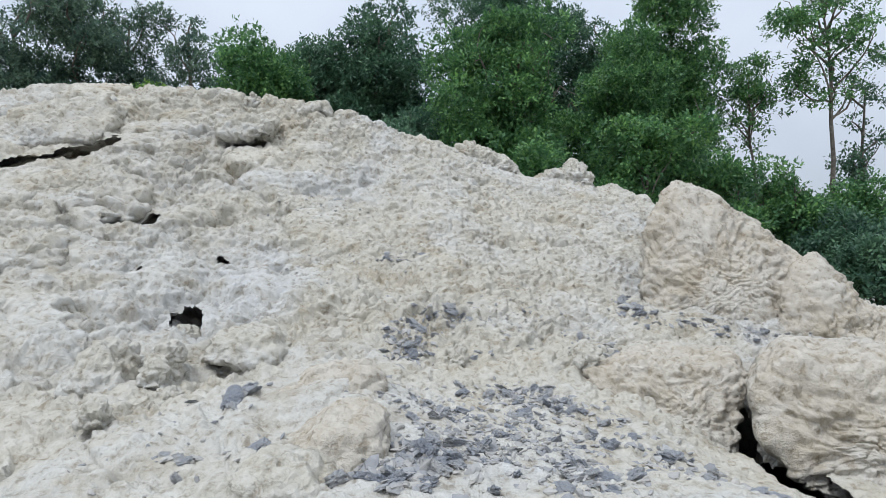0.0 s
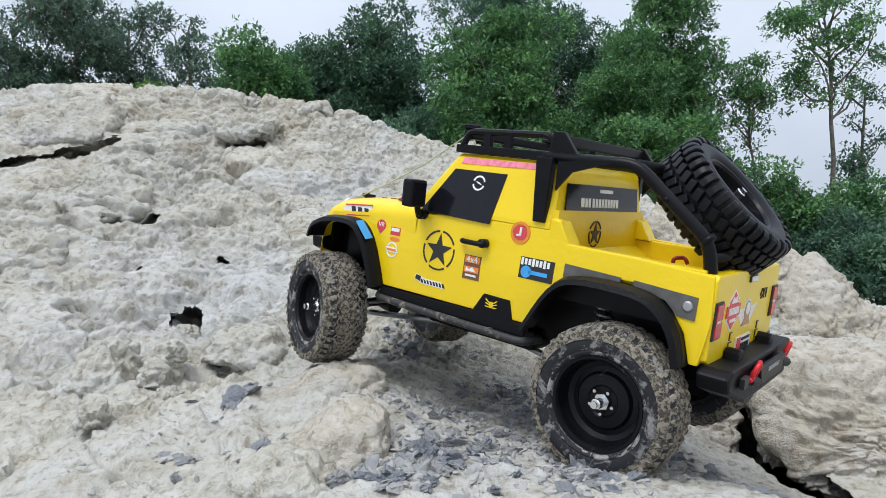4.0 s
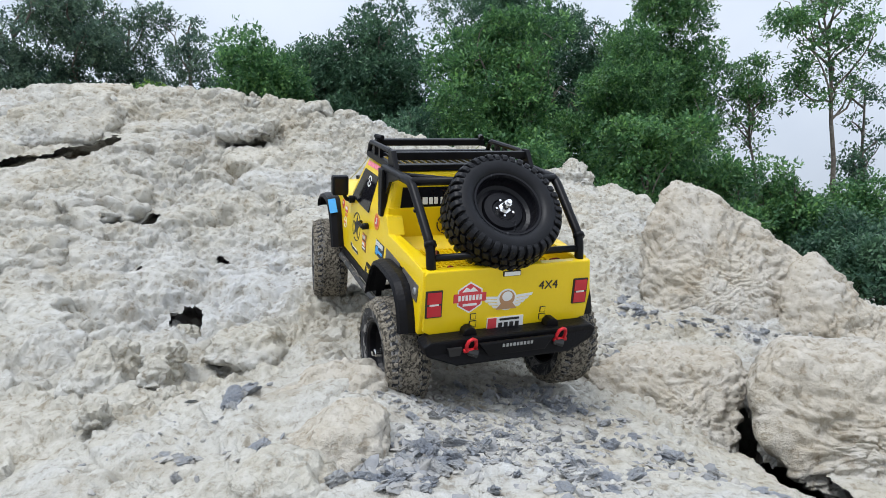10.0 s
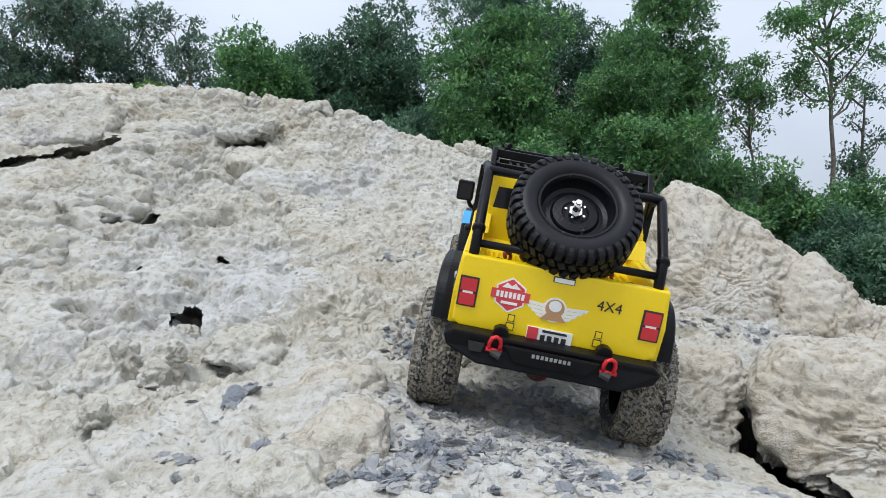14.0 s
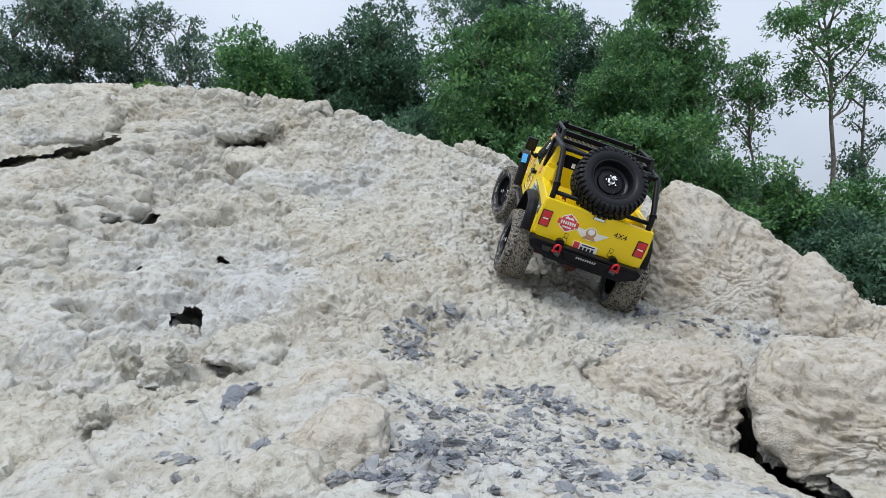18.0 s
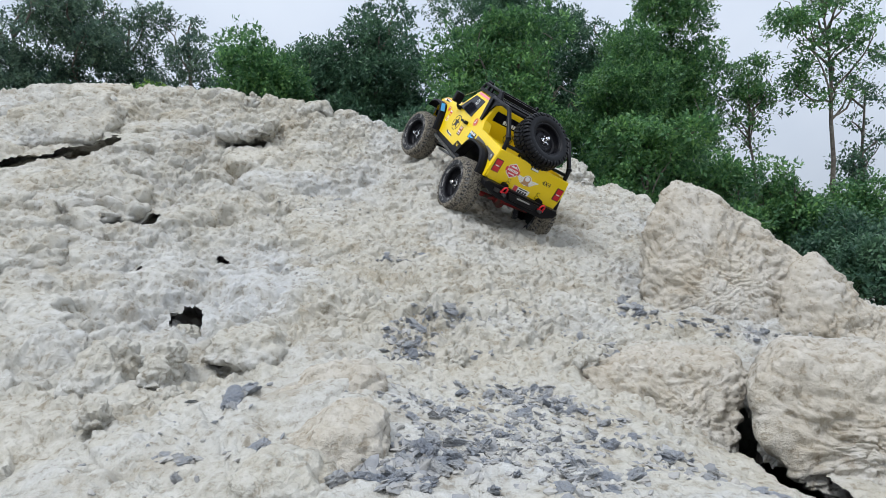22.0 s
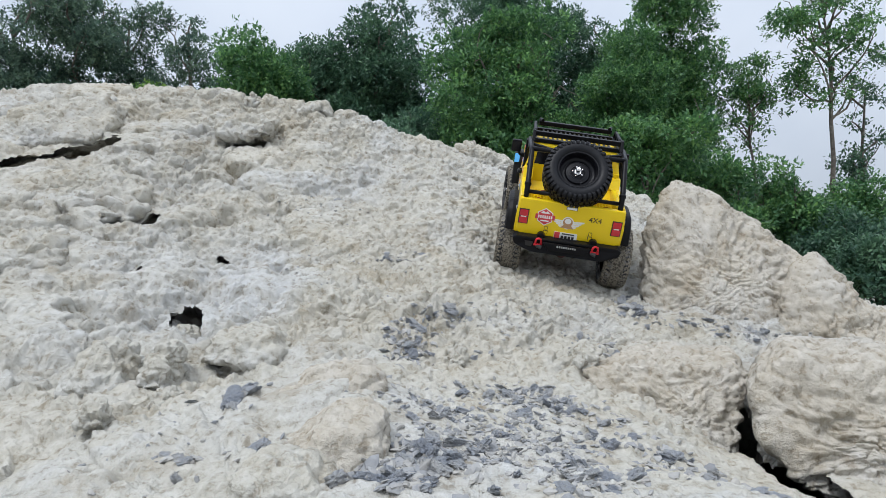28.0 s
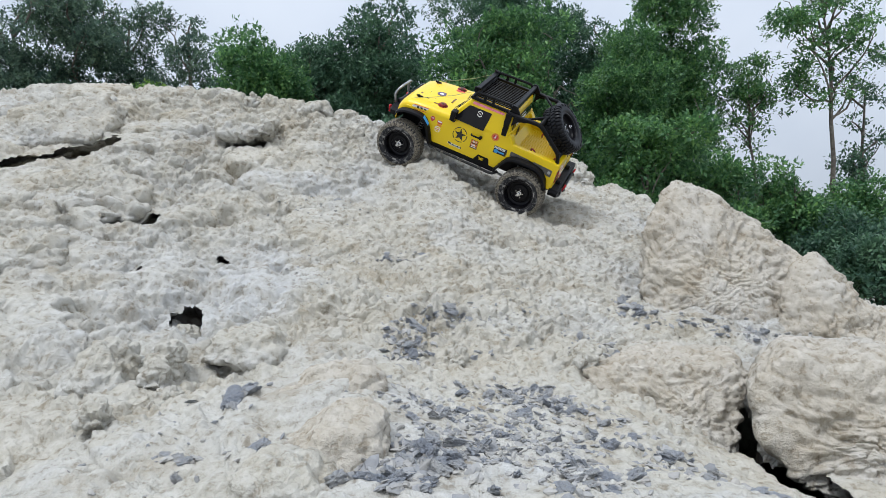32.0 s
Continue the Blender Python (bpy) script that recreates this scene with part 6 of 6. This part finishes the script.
def wheel(name, label, clean=False):
    w = new(name, RIM_ME)
    w.parent = truck
    tagged(w, label)
    for nm, me, lab in (("tyre", TYRE_CLEAN if clean else TYRE_ME, "clean black rubber tyre" if clean else "black tyre smeared with grey clay"), ("tread", LUG_CLEAN if clean else LUG_ME, "deep black tread blocks" if clean else "tread blocks packed with tan mud"), ("wheel_nut", NUT_ME, "bright metal wheel nut")):
        o = new(nm, me)
        o.parent = w
        tagged(o, lab)
    if not clean:
        o = new("dried_mud", MUD_RING)
        o.parent = w
        tagged(o, "pale clay dried round the rim")
    for k in range(5):
        o = new("bolt", BOLT_ME)
        o.parent = w
        o.location = (0.0088 * math.cos(k * 1.2566), 0.0095, 0.0088 * math.sin(k * 1.2566))
    return w


WHEELS = [(wheel("wheel", "black deep-dish wheel with a muddy tyre"), sx, sy) for sx in (1, -1) for sy in (1, -1)]
spare = wheel("spare_wheel", "clean black spare wheel leaning on its carrier", True)
spare.matrix_basis = Matrix.Translation((-0.1840, 0.0, 0.2055)) @ Matrix.Rotation(radians(45), 4, "Y") @ Matrix.Rotation(radians(90), 4, "Z")
AXLES = []
for sx, nm, m in ((1, "front_axle", BLACK_MATT), (-1, "rear_axle", RED_DIRTY)):
    ax = part(nm, merge(cyl((0, 0, 0), (0, 1, 0), 0.0050, 0.150, 12), cyl((0, 0, -0.002), (1, 0, 0), 0.0120, 0.022, 16, 0.009, 0.001)), m, truck, "red rear axle with a round casing" if sx < 0 else "black front axle", smooth=False)
    part("tie_rod", merge(pipe([(-sx * 0.014, 0.062, 0.004), (-sx * 0.014, -0.062, 0.004)], 0.0022, 8)), STEEL, ax, "steel tie rod", smooth=True)
    AXLES.append((ax, sx))


# ---- the drive: seconds, place, turn, and how far the left front and left rear wheels ride up ----
TRUCK_ROWS = [
    (0.0, 0.908, 0.564, -0.053, 13.9, -1.6, 178.6, 0.000, 0.000),
    (0.5, 0.728, 0.539, -0.033, 13.9, -2.1, 178.6, 0.000, 0.000),
    (1.0, 0.548, 0.514, -0.023, 13.9, -2.7, 178.6, 0.000, 0.000),
    (1.5, 0.402, 0.510, -0.010, 10.4, -12.9, 179.9, 0.000, 0.000),
    (2.0, 0.297, 0.503, -0.010, 9.0, -19.0, 161.5, -0.007, 0.000),
    (2.5, 0.176, 0.550, 0.013, 10.8, -12.9, 161.1, -0.002, 0.000),
    (3.0, 0.105, 0.625, 0.046, 7.5, -10.3, 153.9, -0.002, 0.000),
    (3.5, 0.072, 0.654, 0.061, -1.6, -11.0, 145.7, 0.003, 0.000),
    (5.5, 0.029, 0.662, 0.051, -3.3, -5.6, 138.3, 0.002, 0.018),
    (6.0, 0.023, 0.666, 0.047, -4.0, -4.3, 138.6, 0.003, 0.019),
    (6.5, 0.021, 0.667, 0.046, -5.4, -3.5, 139.6, 0.005, 0.019),
    (7.0, 0.046, 0.647, 0.051, -2.2, -7.3, 137.5, 0.009, 0.017),
    (7.5, 0.116, 0.585, 0.034, 14.6, -7.2, 137.2, -0.000, 0.007),
    (8.0, 0.124, 0.558, 0.030, 18.0, -6.5, 137.5, -0.005, 0.006),
    (8.5, 0.069, 0.654, 0.047, 5.2, -8.0, 131.5, 0.000, 0.008),
    (9.0, 0.021, 0.737, 0.064, -6.5, -8.4, 124.2, 0.000, 0.016),
    (9.5, -0.016, 0.835, 0.082, -4.1, -15.4, 115.4, 0.000, 0.000),
    (10.0, -0.022, 0.864, 0.093, -3.6, -17.2, 112.4, 0.000, 0.000),
    (10.5, -0.023, 0.877, 0.100, -1.4, -18.3, 110.2, 0.000, 0.000),
    (11.0, -0.025, 0.883, 0.103, 0.0, -18.7, 109.6, 0.000, 0.000),
    (11.5, 0.013, 0.797, 0.067, -4.3, -9.2, 110.8, 0.000, 0.000),
    (12.0, 0.051, 0.721, 0.052, -3.7, -5.1, 110.2, 0.000, 0.000),
    (12.5, 0.078, 0.665, 0.047, 3.4, -4.1, 110.0, 0.000, 0.000),
    (13.0, 0.094, 0.616, 0.039, 8.7, -3.0, 111.5, 0.000, 0.004),
    (13.5, 0.083, 0.694, 0.049, 6.9, -4.5, 104.5, 0.000, 0.000),
    (14.0, 0.096, 0.797, 0.063, 11.0, -10.6, 84.4, 0.000, 0.000),
    (14.5, 0.141, 0.847, 0.079, 12.3, -7.0, 68.8, 0.000, 0.000),
    (15.0, 0.145, 0.922, 0.084, 12.8, -9.7, 72.9, 0.000, 0.000),
    (15.5, 0.154, 1.089, 0.134, 13.8, -15.7, 82.0, 0.000, 0.000),
    (16.5, 0.167, 1.330, 0.219, 15.2, -24.3, 95.3, 0.000, 0.000),
    (17.0, 0.163, 1.316, 0.208, 14.9, -21.8, 96.1, 0.000, 0.000),
    (17.5, 0.186, 1.261, 0.180, 14.4, -20.0, 91.8, 0.000, 0.000),
    (18.0, 0.205, 1.269, 0.183, 19.8, -20.3, 85.9, 0.000, 0.000),
    (18.5, 0.217, 1.337, 0.219, 11.4, -22.9, 83.0, 0.000, 0.000),
    (19.0, 0.169, 1.425, 0.268, 16.4, -25.5, 99.4, -0.007, -0.011),
    (19.5, 0.068, 1.499, 0.316, 18.2, -26.9, 112.0, 0.000, -0.019),
    (20.0, 0.023, 1.554, 0.338, 7.9, -24.4, 112.7, 0.000, 0.001),
    (20.5, 0.033, 1.553, 0.347, 12.6, -23.8, 109.9, 0.000, 0.005),
    (21.0, 0.023, 1.550, 0.343, 8.8, -23.0, 113.2, 0.000, 0.004),
    (21.5, 0.022, 1.549, 0.343, 8.6, -23.4, 113.8, 0.000, 0.002),
    (22.0, 0.042, 1.527, 0.326, 21.8, -27.1, 109.0, 0.000, -0.005),
    (22.5, 0.069, 1.469, 0.300, 22.5, -29.0, 112.4, 0.000, -0.009),
    (23.0, 0.084, 1.436, 0.280, 14.2, -26.5, 116.5, -0.001, -0.011),
    (23.5, 0.073, 1.455, 0.294, 18.1, -28.2, 114.6, -0.008, -0.009),
    (24.0, 0.080, 1.486, 0.320, 37.1, -29.5, 98.9, 0.000, -0.014),
    (24.5, 0.103, 1.437, 0.283, 19.5, -25.2, 105.6, 0.000, -0.011),
    (25.0, 0.161, 1.276, 0.184, 16.8, -22.1, 94.1, -0.003, -0.015),
    (25.5, 0.162, 1.285, 0.194, 16.5, -22.0, 95.8, 0.000, 0.000),
    (27.5, 0.198, 1.298, 0.186, 17.7, -22.7, 89.8, 0.000, 0.000),
    (28.0, 0.229, 1.363, 0.207, 9.3, -22.2, 81.6, 0.000, 0.000),
    (28.5, 0.209, 1.454, 0.249, 12.3, -22.3, 90.8, 0.000, 0.000),
    (29.0, 0.191, 1.580, 0.298, 16.1, -20.4, 92.5, 0.000, 0.000),
    (29.5, 0.180, 1.609, 0.314, 7.2, -24.5, 104.5, 0.000, 0.000),
    (30.0, 0.153, 1.644, 0.342, 15.8, -22.9, 104.2, 0.002, -0.013),
    (30.5, 0.082, 1.727, 0.391, 9.9, -27.7, 128.4, -0.006, -0.009),
    (31.0, 0.029, 1.759, 0.427, -8.2, -29.1, 149.3, -0.002, -0.003),
    (31.5, -0.026, 1.725, 0.438, -20.1, -25.1, 165.7, -0.003, 0.002),
    (32.0, 0.060, 1.654, 0.387, -32.0, -24.3, 167.7, 0.006, 0.011),
]

STEER = [(0, 10), (1.0, 12), (1.5, 8), (2.0, -5), (2.5, -16), (3.0, -22), (3.5, -20), (5.5, -8), (6.5, -4), (7.5, -22), (8.5, -25), (9.5, -12), (11, 0), (12, 8), (13, -20), (14, 5), (14.5, 10), (16.5, 12), (17.5, 5), (18.5, 25),
         (19, 32), (19.5, 20), (20, 18), (21.5, 18), (22.5, -4), (23.5, 0), (24, 20), (25, 16), (25.5, 14), (27.5, 0), (28.5, 10), (29.5, 18), (30, 20), (30.5, 15), (31.5, 3), (32, 0)]
TYRE_R, AXLE_X, TRACK_Y = 0.057, 0.155, 0.095


def glide(rows, t):
    """Values of the rows at t, smoothly between them."""
    i = max(k for k in range(len(rows)) if rows[k][0] <= t + 1e-9)
    if i >= len(rows) - 1:
        return rows[-1][1:]
    s = (t - rows[i][0]) / (rows[i + 1][0] - rows[i][0])
    s = s * s * (3 - 2 * s)
    return tuple(a + (b - a) * s for a, b in zip(rows[i][1:], rows[i + 1][1:]))


def motions():
    walk(truck, [(r[0], pose(*r[1:7])) for r in TRUCK_ROWS])
    times = [k / 10 for k in range(321)]
    spin = {True: 0.0, False: 0.0}
    rows = {id(w): [] for w, _, _ in WHEELS}
    axle_rows = {id(a): [] for a, _ in AXLES}
    last = None
    for t in times:
        x, y, z, rx, ry, rz, df, dr = glide(TRUCK_ROWS, t)
        steer = glide(STEER, t)[0]
        m = pose(x, y, z, rx, ry, rz)
        if last is not None:
            step = Vector((x, y, z)) - last
            roll = step.dot(m.to_3x3().col[0]) / TYRE_R
            spin[True] += max(-1.2, min(1.2, roll))
        last = Vector((x, y, z))
        for w, sx, sy in WHEELS:
            tilt = math.degrees(math.atan2((df if sx > 0 else dr), TRACK_Y))
            a = pose(sx * AXLE_X, 0, TYRE_R, tilt, 0, 0) @ pose(0, sy * TRACK_Y, 0, 0, 0, steer if sx > 0 else 0)
            turn = Matrix.Rotation(spin[True], 4, "Y") if sy > 0 else Matrix.Rotation(math.pi, 4, "Z") @ Matrix.Rotation(-spin[True], 4, "Y")
            rows[id(w)].append((t, a @ turn))
        for a, sx in AXLES:
            axle_rows[id(a)].append((t, pose(sx * AXLE_X, 0, TYRE_R, math.degrees(math.atan2(df if sx > 0 else dr, TRACK_Y)), 0, 0)))
    for w, _, _ in WHEELS:
        walk(w, rows[id(w)])
    for a, _ in AXLES:
        walk(a, axle_rows[id(a)][::5])


motions()
